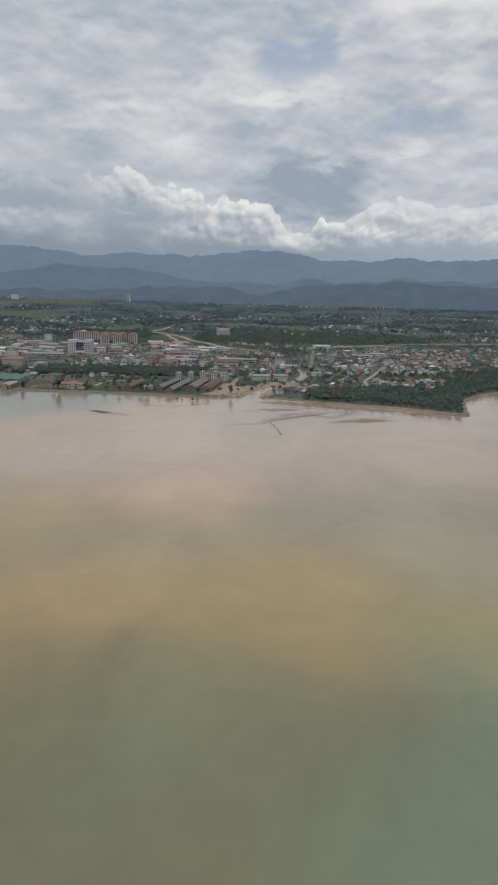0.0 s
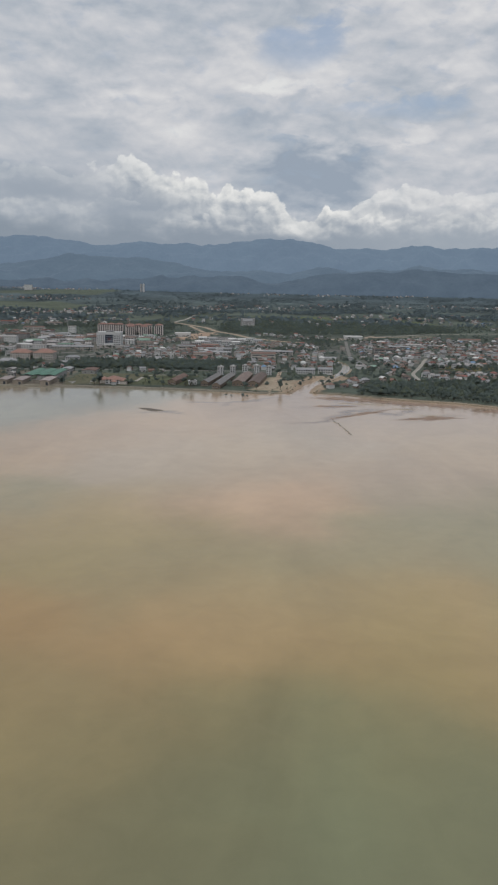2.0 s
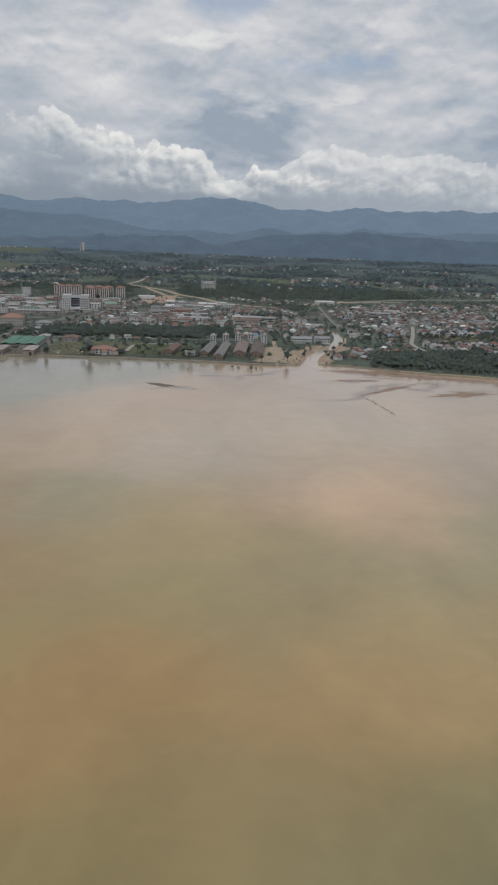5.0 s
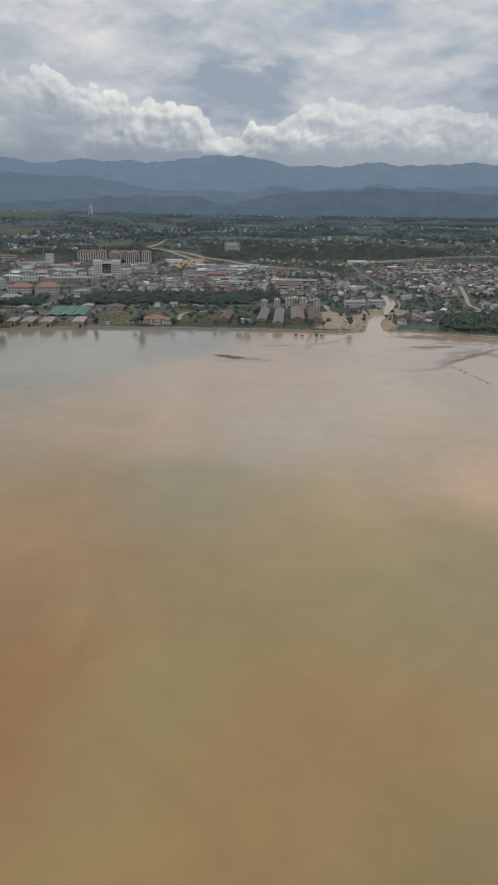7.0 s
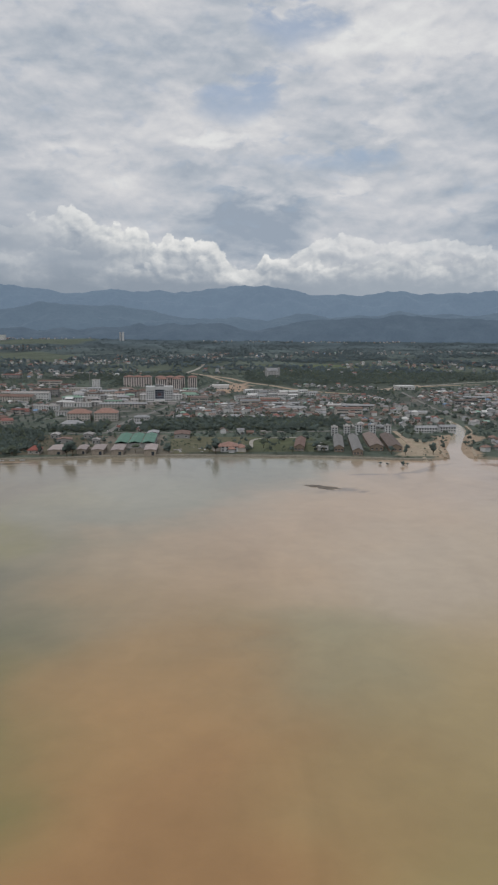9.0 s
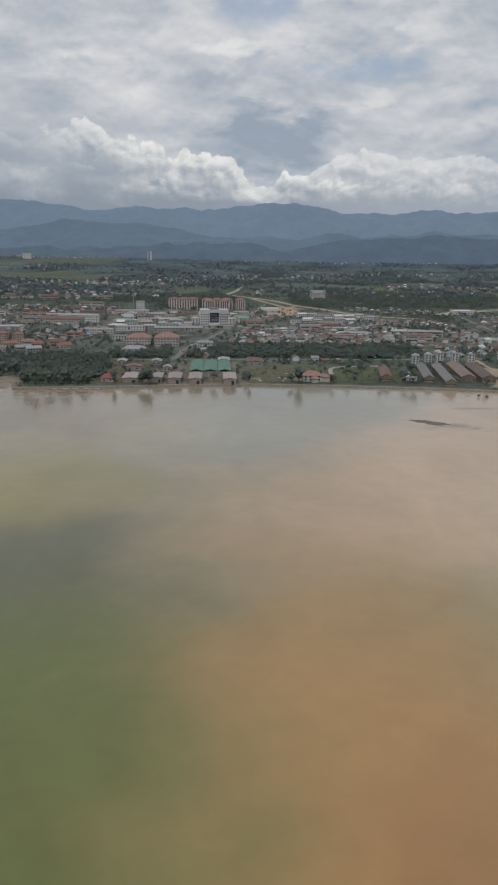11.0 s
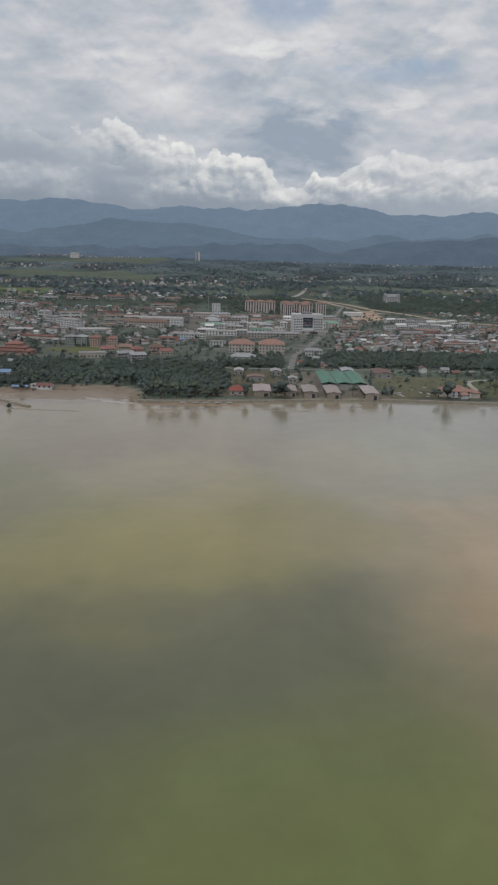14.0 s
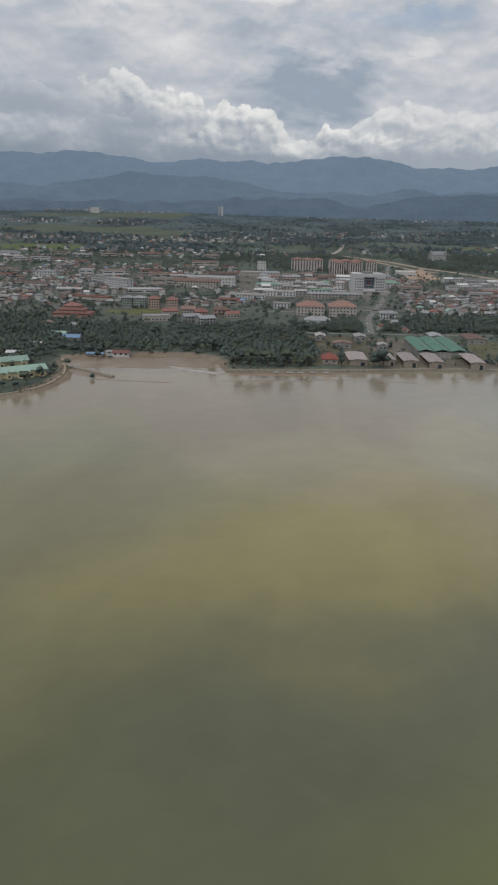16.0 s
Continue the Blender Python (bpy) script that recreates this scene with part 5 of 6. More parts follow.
TYRE = mat("black_rubber", (0.03, 0.03, 0.03), 0.9)
CAR_PAINT = [mat("white_car_paint", (0.7, 0.7, 0.7), 0.3), mat("silver_car_paint", (0.4, 0.41, 0.42), 0.3, 0.4), mat("red_car_paint", (0.35, 0.05, 0.04), 0.3)]
main = [np.array(q, float) for q in ROADS[0][1]]
made_car = {}
for i in range(18):
    u = rk.uniform(0.3, 6.9)
    k = int(u)
    a, b = main[k], main[k + 1]
    way = (b - a) / np.linalg.norm(b - a)
    q = a + (b - a) * (u - k) + np.array([way[1], -way[0]]) * rk.choice((-1.9, 1.9))
    place = pose(q[0], q[1], 2.2, 0, 0, math.degrees(math.atan2(-way[0], way[1])))
    paint = rk.choice((0, 0, 0, 1, 1, 2))
    if paint in made_car:
        copy_thing(made_car[paint], place)
    else:
        made_car[paint] = car(CAR_PAINT[paint])
        made_car[paint].matrix_basis = place
for x, y, tn in ((-428, 871, 70), (-419, 871.5, 95), (-411, 872, 84), (-402, 873, 100), (-393, 873.5, 88)):
    ob = thing("boat", x, y, 0.25, tn, "small white open boat drawn up below the seawall", "boat", "boats below the seawall")
    s = Shape()
    sec = [(0.0, -2.6, 0.9), (0.8, -1.2, 0.75), (0.9, 1.0, 0.7), (0.7, 2.4, 0.7)]
    s.v = [(sx * a, b, c) for a, b, c in sec for sx in (-1, 1)] + [(sx * a * 0.5, b * 0.9, 0.0) for a, b, c in sec for sx in (-1, 1)]
    s.f = [(2 * i, 2 * i + 2, 2 * i + 10, 2 * i + 8) for i in range(3)] + [(2 * i + 3, 2 * i + 1, 2 * i + 9, 2 * i + 11) for i in range(3)] + [(8 + 2 * i, 10 + 2 * i, 11 + 2 * i, 9 + 2 * i) for i in range(3)] + [(6, 7, 15, 14)]
    s.m = [0] * len(s.f)
    part("hull", s, WHITE, ob)
    part("bench", Shape().box(-0.8, -0.2, 0.5, 0.8, 0.2, 0.56), TIMBER, ob)
for i in range(12):
    s = Shape().box(-rk.uniform(1.0, 2.6), -rk.uniform(0.6, 1.2), 0, rk.uniform(1.0, 2.6), rk.uniform(0.6, 1.2), rk.uniform(0.3, 0.7))
    x, y = rk.uniform(-262, -226), rk.uniform(903, 950)
    ob = tagged(new("concrete_slab", mesh_of("concrete_slab", s, PALE_ROOF)), "pale broken concrete slab lying in rough grass", "slab", "slabs in the rough field")
    ob.matrix_basis = pose(x, y, 1.7, rk.uniform(-6, 6), rk.uniform(-6, 6), rk.uniform(0, 180))

# ---- small houses ----
HOUSES = {}


def house_kind(shape, roof):
    """A small house built once for each plan and roof, then copied."""
    key = (shape, roof.name)
    if key in HOUSES:
        return HOUSES[key]
    w, d, h, style = ((7.5, 6.5, 3.0, "gable"), (8.5, 7.5, 5.0, "hip"), (6.5, 9, 2.9, "gable"), (10, 7, 3.1, "hip"), (8, 6.5, 5.2, "cross"))[shape]
    tone = {"zinc_roof": "grey sheet", "pale_roof": "pale sheet", "rusty_roof": "rusty brown sheet", "red_roof": "red sheet", "brown_tile_roof": "brown tile",
            "white_sheet_roof": "white sheet", "orange_tile_roof": "orange tile", "mint_green_roof": "mint green sheet", "blue_sheet_roof": "blue sheet"}[roof.name]
    ob = thing("house", 0, 0, -50, 0, ("small single-storey" if h < 4 else "two-storey") + " house with a " + tone + " roof", "house", "houses of the town")
    wall = (CREAM, WHITE, TIMBER, GREY_WALL, WHITE)[shape]
    walls, cover = Shape(), Shape()
    if style == "cross":
        s = Shape().walls(d, w, -1, h, 1.8)
        walls.add([(q, p, r) for p, q, r in s.v], [tuple(reversed(f)) for f in s.f])
        s = Shape().gable(d, w, h, 1.8)
        cover.add([(q, p, r) for p, q, r in s.v], [tuple(reversed(f)) for f in s.f])
    elif style == "gable":
        walls.walls(w, d, -1, h, 1.9)
        cover.gable(w, d, h, 1.9)
    else:
        walls.walls(w, d, -1, h)
        cover.hip(w, d, h, 2.3)
    cover.gable(w * 0.42, 3.2, h * 0.55, 0.9, over=0.3, x=w * 0.18, y=-d / 2 - 1.2)
    part("wall", walls, wall, ob)
    part("roof", cover, roof, ob)
    part("door", Shape().box(-0.5, -d / 2 - 0.06, 0, 0.5, -d / 2 + 0.1, 2.1), TIMBER, ob, at=pose(w * 0.15, 0, 0))
    for px in (-w * 0.3, w * 0.36):
        part("window", pane(1.4, 1.3), None, ob, at=pose(px, -d / 2, 1.0))
    HOUSES[key] = ob
    return ob


ZONES = [  # outline, spacing, turn of the streets, share built
    ([(-280, 1155), (-120, 1160), (-60, 1200), (-60, 1400), (-150, 1395), (-262, 1340)], 13.5, 8, 0.95),
    ([(-62, 1052), (62, 1090), (60, 1160), (60, 1500), (-60, 1480)], 14.5, -6, 0.85),
    ([(92, 955), (240, 950), (262, 1060), (130, 1075)], 15, 18, 0.8),
    ([(88, 1080), (200, 1100), (350, 1180), (400, 1500), (330, 1640), (170, 1560), (92, 1400)], 14.5, 12, 0.8),
    ([(-300, 1400), (-230, 1400), (-190, 1520), (-240, 1560)], 13, 5, 0.9),
    ([(-560, 1190), (-430, 1190), (-440, 1380), (-560, 1370)], 16, -8, 0.6),
    ([(-760, 1130), (-600, 1180), (-580, 1400), (-720, 1500), (-800, 1400)], 15, -12, 0.75),
    ([(-800, 1450), (-460, 1480), (-470, 1700), (-800, 1750)], 16, -6, 0.65),
    ([(-640, 1010), (-590, 1000), (-585, 1040), (-640, 1060)], 16, 10, 0.5),
    ([(24, 896), (52, 950), (72, 985), (84, 960), (60, 890)], 13, 30, 0.8),
    ([(-255, 1035), (-195, 1010), (-150, 1010), (-160, 1035)], 14, 0, 0.4),
    ([(-330, 1055), (-290, 1050), (-285, 1110), (-320, 1110)], 14, 10, 0.4),
    ([(400, 1230), (640, 1350), (700, 1750), (420, 1650)], 17, 10, 0.55),
    ([(-1150, 1500), (-820, 1450), (-830, 1900), (-1200, 1950)], 18, -8, 0.5),
    ([(-140, 1600), (100, 1560), (110, 1700), (-60, 1720)], 17, 8, 0.3),
]
rnd = random.Random(11)
grid_taken = {}


def mark(x, y, r):
    for i in range(int((x - r) // 8), int((x + r) // 8) + 1):
        for j in range(int((y - r) // 8), int((y + r) // 8) + 1):
            grid_taken.setdefault((i, j), []).append((x, y, r))


def clear(x, y, r):
    for i in range(int((x - r) // 8), int((x + r) // 8) + 1):
        for j in range(int((y - r) // 8), int((y + r) // 8) + 1):
            for a, b, q in grid_taken.get((i, j), ()):
                if (a - x) ** 2 + (b - y) ** 2 < (q + r) ** 2:
                    return False
    return True


for a, b, r in TAKEN:
    mark(a, b, r)

SPOTS = []
for poly, gap, turn, share in ZONES:
    pts = np.array(poly, float)
    mid, c, s = pts.mean(0), math.cos(radians(turn)), math.sin(radians(turn))
    reach = np.abs(pts - mid).max() * 1.5
    gap *= 0.74
    share *= 0.66
    k = int(reach / gap) + 1
    for i in range(-k, k + 1):
        for j in range(-k, k + 1):
            if j % 3 == 2 or rnd.random() > share:
                continue
            px, py = i * gap * rnd.uniform(0.97, 1.03) + rnd.uniform(-2.5, 2.5), j * gap + rnd.uniform(-2.5, 2.5)
            q = np.array([[mid[0] + px * c - py * s, mid[1] + px * s + py * c]])
            if inside(q, poly)[0] and to_line(q, RIVER)[0] > river_half(q[0, 1]) + 8 and clear(q[0, 0], q[0, 1], 3.4):
                mark(q[0, 0], q[0, 1], 3.6)
                SPOTS.append((float(q[0, 0]), float(q[0, 1]), turn + rnd.choice((0, 90, 180, 0)) + rnd.uniform(-6, 6)))
SPOTS.sort(key=lambda q: q[1] - 0.15 * q[0])
near_spots, far_spots = SPOTS[:270], SPOTS[270:]
for x, y, tn in near_spots:
    kind = house_kind(rnd.randrange(5), rnd.choices(ROOFS, ROOF_ODDS)[0])
    if -50 == kind.matrix_basis.translation.z:
        kind.matrix_basis = pose(x, y, 1.9, 0, 0, tn) @ Matrix.Scale(0.84, 4)
    else:
        made = copy_thing(kind, pose(x, y, 1.9, 0, 0, tn))
        made.matrix_basis = pose(x, y, 1.9, 0, 0, tn) @ Matrix.Scale(rnd.uniform(0.74, 0.95), 4)


def house_mass(name, spots, label, drawn_in=False):
    """Many distant houses gathered in one mesh."""
    s = Shape()
    for x, y, tn in spots:
        grow = 1.0
        if drawn_in:      # as small as the distance makes them
            r = math.hypot(x - HUB[0], y - HUB[1])
            grow = r / (2000 - 1900 * math.log(max(1e-3, 1 - (r - 2000) / 1900))) if r > 2000 else 1.0
            grow *= 1.25
        w, d, h = rnd.uniform(4.8, 9) * grow, rnd.uniform(4.8, 7) * grow, rnd.choice((2.9, 3.1, 4.8, 5.4)) * (grow ** 0.5)
        one = Shape().walls(w, d, -2, h, 0, slot=rnd.choice((0, 1, 2)))
        slot = 3 + rnd.choices(range(len(ROOFS)), ROOF_ODDS)[0]
        if rnd.random() < 0.5:
            one.gable(w, d, h, 1.4, slot=slot)
        else:
            one.hip(w, d, h, 1.6, slot=slot)
        c, sn = math.cos(radians(tn)), math.sin(radians(tn))
        z = float(lands([(x, y)])[0])
        n = len(s.v)
        s.v += [(x + p * c - q * sn, y + p * sn + q * c, z + r) for p, q, r in one.v]
        s.f += [tuple(n + i for i in f) for f in one.f]
        s.m += one.m
    return tagged(new(name, mesh_of(name, s, [CREAM, WHITE, GREY_WALL] + ROOFS)), label, "houses", kind="stuff")


house_mass("town_houses", far_spots, "crowded small houses with red, grey and white roofs")
far_rows = []
for lot, (cx, cy, rx, ry, n) in enumerate(((-1500, 6300, 650, 500, 420), (-900, 7600, 800, 900, 200), (200, 7200, 900, 1200, 90), (-1300, 3900, 500, 250, 90), (-900, 2550, 420, 220, 130), (-420, 2850, 260, 320, 110), (-60, 3100, 260, 300, 60),
                                           (500, 2400, 380, 300, 110), (650, 3500, 500, 260, 70), (-700, 6800, 420, 420, 90), (500, 5600, 900, 300, 60), (780, 2000, 260, 240, 90), (-650, 2080, 300, 160, 110), (60, 2150, 330, 130, 26))):
    for _ in range(n):
        a, r = rnd.uniform(0, 2 * math.pi), math.sqrt(rnd.random())
        q = inland(cx + rx * r * math.cos(a), cy + ry * r * math.sin(a))
        far_rows.append((q[0], q[1], rnd.uniform(-20, 20) + rnd.choice((0, 90))))
house_mass("far_houses", far_rows, "scattered pale-roofed houses and sheds across the plain", True)

# ---- trees ----


def ico():
    g = (1 + 5 ** 0.5) / 2
    v = np.array([(-1, g, 0), (1, g, 0), (-1, -g, 0), (1, -g, 0), (0, -1, g), (0, 1, g), (0, -1, -g), (0, 1, -g), (g, 0, -1), (g, 0, 1), (-g, 0, -1), (-g, 0, 1)], float)
    f = np.array([(0, 11, 5), (0, 5, 1), (0, 1, 7), (0, 7, 10), (0, 10, 11), (1, 5, 9), (5, 11, 4), (11, 10, 2), (10, 7, 6), (7, 1, 8),
                  (3, 9, 4), (3, 4, 2), (3, 2, 6), (3, 6, 8), (3, 8, 9), (4, 9, 5), (2, 4, 11), (6, 2, 10), (8, 6, 7), (9, 8, 1)])
    return v / np.linalg.norm(v[0]), f


ICO_V, ICO_F = ico()


def crown(rng, lobes, clumps, size, spread, squash, light=False):
    """A crown about 1 m in radius: several lobes, each roughened by many small leaf clumps."""
    vs, fs, n = [], [], 0
    for k in range(lobes):
        a = rng.uniform(0, 2 * np.pi)
        r = spread * np.sqrt(rng.uniform(0, 1)) if k else 0
        c = np.array([r * np.cos(a), r * np.sin(a), rng.uniform(-0.35, 0.4) * squash + (0.25 if k == 0 else 0)])
        rad = rng.uniform(0.34, 0.58)
        core = ICO_V * rad * 0.86 * rng.uniform(0.55, 1.3, (12, 1)) * (1, 1, squash) + c
        vs.append(core), fs.append((ICO_F[ICO_V[ICO_F][:, :, 2].mean(1) > -0.5] if light else ICO_F) + n)
        n += 12
        m = clumps // lobes
        way = rng.normal(size=(m, 3))
        way[:, 2] = np.abs(way[:, 2]) * 0.9 - 0.25
        way /= np.linalg.norm(way, axis=1)[:, None]
        at = c + way * rad * (1, 1, squash) * rng.uniform(0.86, 1.12, (m, 1))
        for p, w in zip(at, way):
            u = np.cross(w, rng.normal(size=3))
            u /= np.linalg.norm(u) + 1e-9
            q = np.cross(w, u)
            s = size * rng.uniform(0.6, 1.3)
            lean = w * s * rng.uniform(0.1, 0.5)
            if light:
                vs.append(np.array([p - u * s, p + q * s * 0.8 - lean, p + u * s, p - q * s * 0.8 + lean]))
                fs.append(np.array([(0, 2, 1), (0, 3, 2)]) + n)
                n += 4
                continue
            vs.append(np.array([p - u * s, p + q * s * 0.8 - lean, p + u * s, p - q * s * 0.8 - lean, p + w * s * 0.5]))
            fs.append(np.array([(0, 1, 4), (1, 2, 4), (2, 3, 4), (3, 0, 4)])[:, ::-1] + n)
            n += 5
    return np.concatenate(vs), np.concatenate(fs)


gen = np.random.default_rng(5)
FULL = [crown(gen, 7, 180, 0.10, 0.62, sq) for sq in (0.75, 0.9, 1.1, 0.7, 0.85)]
MEDIUM = [crown(gen, 3, 36, 0.21, 0.6, sq, True) for sq in (0.7, 0.8, 0.95, 0.65, 0.85, 0.75)]
SMALL = [crown(gen, 1, 7, 0.30, 0.5, sq, True) for sq in (0.55, 0.65, 0.75, 0.6, 0.8, 0.7)]


def trunk_shape(h, r, rng):
    s = Shape()
    n = 7

    def limb(a, b, r0, r1):
        a, b = Vector(a), Vector(b)
        q = (b - a).to_track_quat("Z", "Y")
        k = len(s.v)
        for c, rr in ((a, r0), (b, r1)):
            s.v.extend([tuple(c + q @ Vector((rr * math.cos(2 * math.pi * i / n), rr * math.sin(2 * math.pi * i / n), 0))) for i in range(n)])
        s.f.extend([(k + i, k + (i + 1) % n, k + n + (i + 1) % n, k + n + i) for i in range(n)])
        s.m.extend([0] * n)
    limb((0, 0, -1), (0.1, 0, h), r, r * 0.6)
    for i in range(4):
        a = rng.uniform(0, 6.28)
        limb((0.1, 0, h * rng.uniform(0.7, 1)), (1.8 * math.cos(a), 1.8 * math.sin(a), h + rng.uniform(1, 2.6)), r * 0.5, r * 0.2)
    return s


TREES = []
tr = random.Random(3)
for i, (v, f) in enumerate(FULL):
    ob = thing("tree", 0, 0, -60, 0, ("broad dark green", "tall dark green", "rounded deep green", "spreading light green", "dense dark green")[i] + " broadleaf tree by the shore", "tree", "trees along the shore")
    part("trunk", trunk_shape(3.2, 0.35, tr), BARK, ob)
    R = (4.6, 4.2, 4.8, 5.2, 3.8)[i]
    cv = v * R + (0, 0, 3.2 + R * 0.75)
    part("crown", mesh_np("crown", cv, f, LEAF_LIGHT if i == 3 else LEAF), None, ob)
    TREES.append([ob, False])


def plant(x, y, size, kind=None):
    z = float(lands([(x, y)])[0])
    i = tr.randrange(5) if kind is None else kind
    m = pose(x, y, z - 0.1, 0, 0, tr.uniform(0, 360)) @ Matrix.Diagonal((size, size, size * tr.uniform(0.9, 1.15), 1))
    ob = TREES[i][0]
    if not TREES[i][1]:
        TREES[i][1] = True
        ob.matrix_basis = m
    else:
        made = copy_thing(ob, pose(0, 0, 0))
        made.matrix_basis = m
    mark(x, y, 2.5 * size)


# single trees at the water's edge
for x, y, sz in ((-351, 886, 1.45), (-357, 889, 1.1), (-420, 884, 1.2), (-434, 882, 1.35), (-446, 880, 1.3), (-456, 884, 1.2), (-405, 886, 1.0), (-381, 888, 0.8), (-222, 896, 1.35), (-228, 899, 1.0),
                 (-121, 896, 1.2), (-127, 899, 1.0), (-265, 900, 0.7), (-296, 900, 0.8), (-192, 897, 0.7), (-151, 893, 0.7), (-60, 884, 0.9), (-48, 880, 0.7), (-22, 880, 0.9), (-560, 905, 0.7),
                 (-476, 935, 1.2), (-490, 940, 1.1), (-175, 925, 0.8), (-168, 960, 0.9), (-300, 1018, 0.9), (-20, 1000, 1.0), (-574, 870, 0.7), (-578, 850, 0.8), (-582, 832, 0.7), (-586, 812, 0.8), (-590, 800, 0.7)):
    plant(x, y, sz)
for x, y, sz, k in ((-62, 835, 0.5, 2), (-80, 844, 0.42, 4), (-57, 838, 0.36, 0), (-551, 842, 0.45, 2), (-551, 909, 0.5, 4), (-74, 841, 0.34, 1)):
    made = copy_thing(TREES[k][0], pose(x, y, -0.6))
    made.matrix_basis = pose(x, y, -0.7, 0, 0, tr.uniform(0, 360)) @ Matrix.Diagonal((sz, sz, sz * 0.8, 1))
    tagged(made, "small dark mangrove shrub standing in the shallows", "shrub", "mangroves off the shore")
WOODS = [  # outline, spacing
    ([(-640, 1000), (-585, 925), (-470, 935), (-458, 884), (-400, 884), (-392, 950), (-405, 1035), (-440, 1068), (-500, 1040), (-560, 1056), (-640, 1066)], 4.6),
    ([(-330, 1048), (-105, 1048), (-100, 1062), (-110, 1130), (-160, 1150), (-290, 1140)], 4.5),
    ([(56, 855), (84, 845), (150, 822), (214, 776), (236, 850), (300, 990), (240, 950), (150, 955), (90, 940)], 4.8),
    ([(-410, 1060), (-400, 1040), (-345, 1045), (-342, 1120), (-400, 1070)], 4.5),
    ([(-560, 1850), (-240, 1800), (-260, 2060), (-400, 2120), (-560, 2000)], 7.2),
    ([(-400, 1690), (-270, 1640), (-290, 1780), (-420, 1800)], 7.2),
    ([(-100, 1730), (130, 1720), (420, 1830), (420, 2080), (0, 2330), (-120, 2150), (-140, 1850)], 7.2),
    ([(-170, 1060), (-60, 1060), (-62, 1160), (-120, 1155)], 5.6),
    ([(-60, 1300), (70, 1300), (70, 1400), (-60, 1390)], 7.6),
    ([(180, 1110), (260, 1090), (330, 1120), (420, 1230), (340, 1230), (250, 1180)], 7.2),
    ([(-590, 1000), (-640, 1030), (-640, 900), (-600, 880), (-590, 930)], 5.2),
    ([(-560, 1200), (-470, 1210), (-460, 1290), (-560, 1280)], 7.6),
    ([(240, 950), (320, 970), (440, 1020), (700, 1080), (700, 1200), (400, 1200), (270, 1080)], 7.2),
    ([(-60, 1500), (90, 1470), (110, 1560), (-20, 1580)], 7.6),
    ([(-640, 1000), (-600, 940), (-640, 890), (-760, 900), (-760, 1110), (-640, 1100)], 5.6),
    ([(-655, 885), (-600, 885), (-574, 860), (-574, 835), (-590, 800), (-660, 790)], 12.0),
]
spots = []
for poly, gap in WOODS:
    pts = np.array(poly, float)
    (x0, y0), (x1, y1) = pts.min(0), pts.max(0)
    n = int((x1 - x0) * (y1 - y0) / gap ** 2)
    q = np.column_stack([gen.uniform(x0, x1, n), gen.uniform(y0, y1, n)])
    q = q[inside(q, poly)]
    q = q[(to_line(q, RIVER) > river_half(q[:, 1]) + 4) & (shore(q) > 4)]
    spots += [(a, b, gen.uniform(0.6, 1.15)) for a, b in q if clear(a, b, 1.5)]
spots.sort(key=lambda s: s[1])
for x, y, sz in spots[:230]:
    plant(x, y, sz * 0.58)


def grove(name, spots, kinds, radius, label, material, lift):
    """Many tree crowns gathered in one mesh."""
    vs, fs, n = [], [], 0
    z = lands(np.array([(x, y) for x, y, _ in spots]))
    for (x, y, sz), zz in zip(spots, z):
        few = SMALL if y > 1230 else kinds
        v, f = few[gen.integers(len(few))]
        a = gen.uniform(0, 6.28)
        c, s = np.cos(a), np.sin(a)
        r = radius * sz * (1.2 if few is not kinds else 1.0)
        w = v * r * (1, 1, gen.uniform(0.85, 1.3))
        vs.append(np.column_stack([x + w[:, 0] * c - w[:, 1] * s, y + w[:, 0] * s + w[:, 1] * c, zz + lift * sz * gen.uniform(0.8, 1.25) + w[:, 2]]))
        fs.append(f + n)
        n += len(v)
    me = mesh_np(name, np.concatenate(vs), np.concatenate(fs), material)
    return tagged(new(name, me), label, "trees", kind="stuff")


light = gen.uniform(0, 1, len(spots) - 230) < 0.28
grove("woods", [s for s, k in zip(spots[230:], light) if not k], MEDIUM, 3.6, "dense dark green broadleaf woods behind the shore", LEAF, 3.1)
grove("light_woods", [s for s, k in zip(spots[230:], light) if k], MEDIUM, 3.4, "lighter olive green trees among the dark woods", LEAF_LIGHT, 2.9)
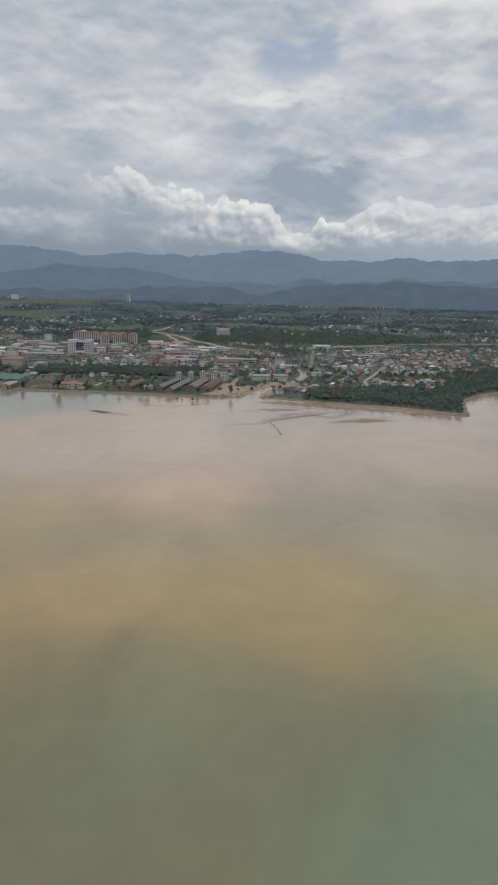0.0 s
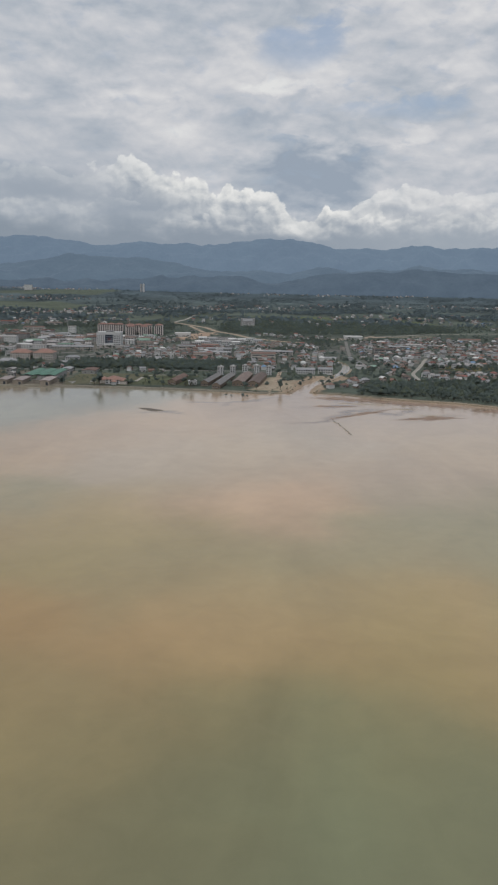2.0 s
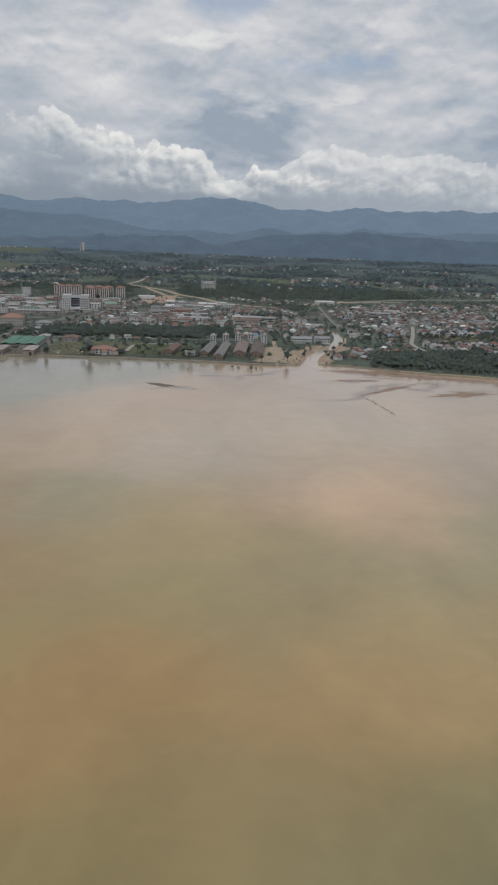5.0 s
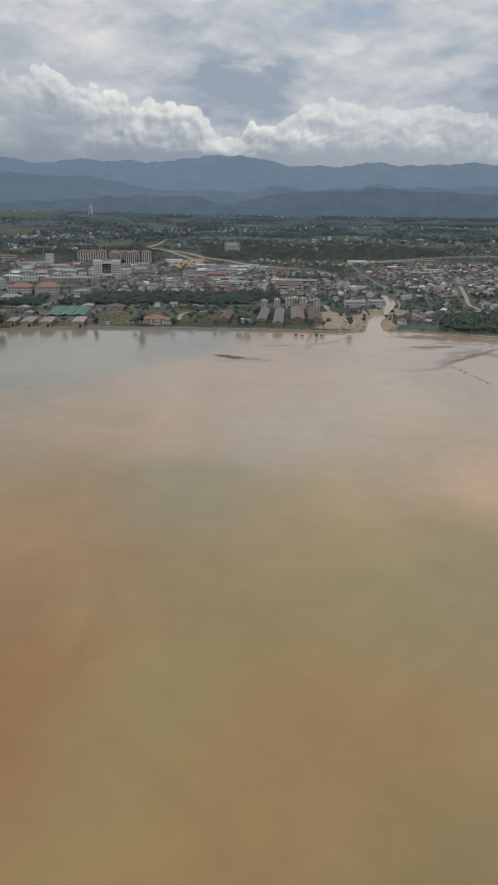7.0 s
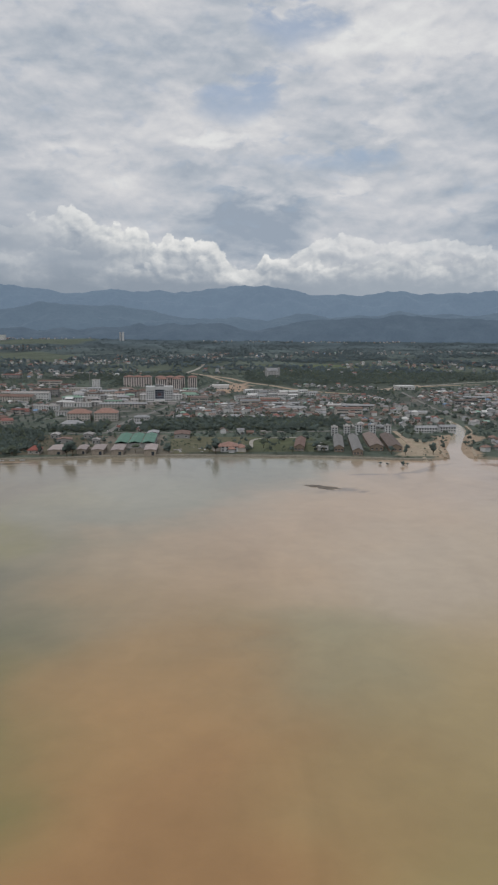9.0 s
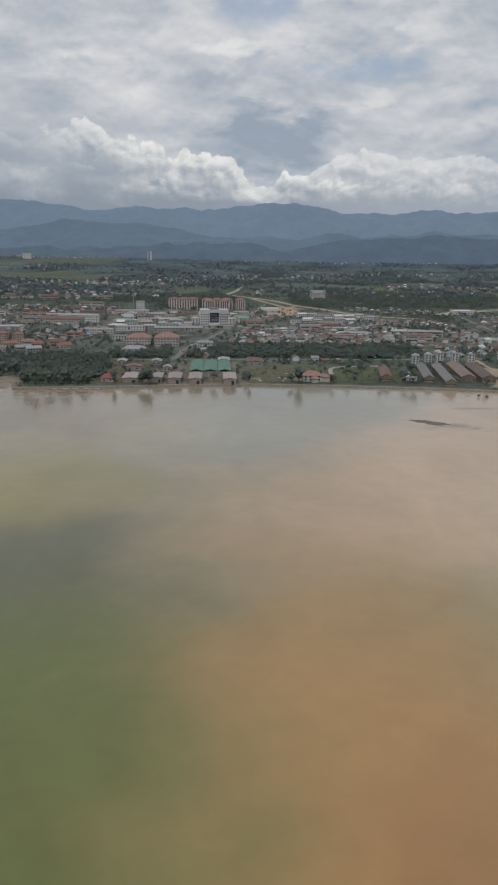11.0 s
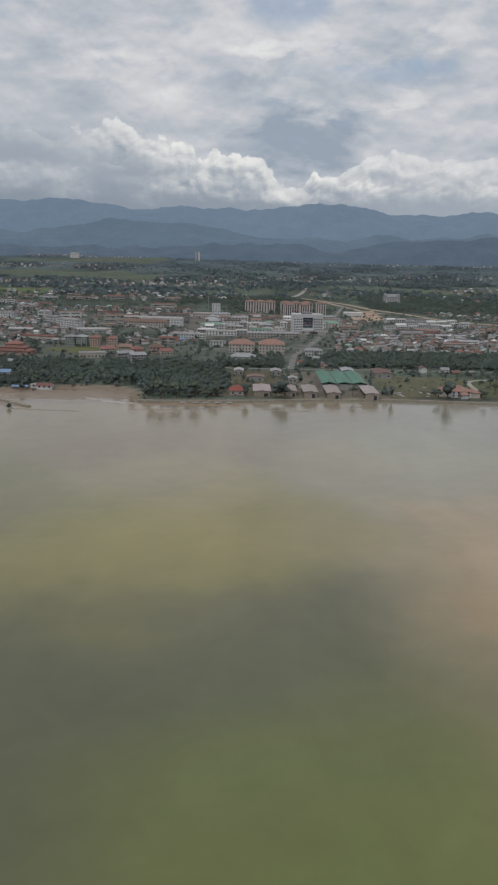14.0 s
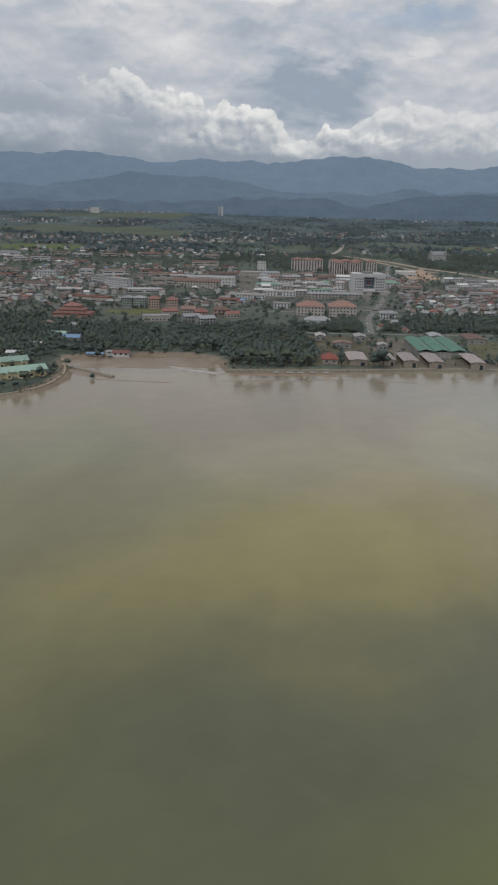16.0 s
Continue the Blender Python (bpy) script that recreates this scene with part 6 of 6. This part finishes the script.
# trees among the houses
q = np.column_stack([gen.uniform(-1150, 760, 37000), gen.uniform(900, 2080, 37000)])
q = q[(shore(q) > 6) & (to_line(q, RIVER) > river_half(q[:, 1]) + 4)]
thick = rolling(q, 0.012, 4.0)
open_land = np.zeros(len(q), bool)
for poly, c in FIELDS + BARE:
    open_land |= inside(q, poly)
odds = np.clip(0.62 + 1.0 * thick, 0.12, 1.0) * np.where(open_land, np.where(q[:, 1] < 1060, 0.4, 0.12), 1.0)
q = q[gen.uniform(0, 1, len(q)) < odds * np.where(q[:, 1] > 1650, 0.85, 0.8)]
garden = []
for a, b in q:
    if clear(a, b, 1.1):
        garden.append((a, b, gen.uniform(0.5, 1.15)))
        mark(a, b, 0.6)
pick = gen.uniform(0, 1, len(garden)) < 0.8
grove("town_trees", [g for g, k in zip(garden, pick) if k], MEDIUM, 3.4, "scattered dark green trees among the houses", LEAF, 2.1)
grove("garden_trees", [g for g, k in zip(garden, pick) if not k], MEDIUM, 3.1, "lighter green trees and shrubs among the houses", LEAF_LIGHT, 2.8)
# far woods over the plain
q = np.column_stack([gen.uniform(-2000, 1900, 52000), gen.uniform(2050, 4060, 52000)])
far = np.hypot(*(q - HUB).T)
bear = np.degrees(np.arctan2(q[:, 0] - HUB[0], q[:, 1] - HUB[1]))
q = q[(far < 3885) & (np.abs(bear - 2) < 29)]
open_land = np.zeros(len(q), bool)
for poly, c in FIELDS:
    open_land |= inside(q, poly)
thick = rolling(q, 0.005, 6.0)
q = q[(gen.uniform(0, 1, len(q)) < np.clip(0.42 + 1.4 * thick, 0.05, 1)) & ~open_land]
q = [(a, b, gen.uniform(0.7, 1.4) * np.interp(b, (2500, 3700), (1.0, 0.55))) for a, b in q if b > 2150 or clear(a, b, 3)]
grove("far_woods", q, SMALL, 7.0, "far dark woods and orchards across the plain", LEAF_FAR_HAZE, 2.2)
# low scrub along the shore and round yards
q = np.column_stack([gen.uniform(-660, 260, 16000), gen.uniform(780, 1060, 16000)])
d = shore(q)
q = q[(d > 3.0) & (to_line(q, RIVER) > river_half(q[:, 1]) + 4)]
d = shore(q)
bare = np.zeros(len(q), bool)
for poly, c in BARE[1:3]:
    bare |= inside(q, poly)
odds = np.where(d < 9, 0.55, np.clip(0.15 + 0.8 * rolling(q, 0.03, 8.0), 0.02, 0.7)) * np.where(bare, 0.25, 1) * np.where((q[:, 0] < -465) & (q[:, 0] > -570) & (d < 14), 0.1, 1)
q = [(a, b, gen.uniform(0.5, 1.2)) for (a, b), o in zip(q, odds) if gen.uniform() < o and clear(a, b, 0.8)]
grove("scrub", q, SMALL, 1.5, "low green scrub and grass clumps along the shore", LEAF_LIGHT, 0.5)
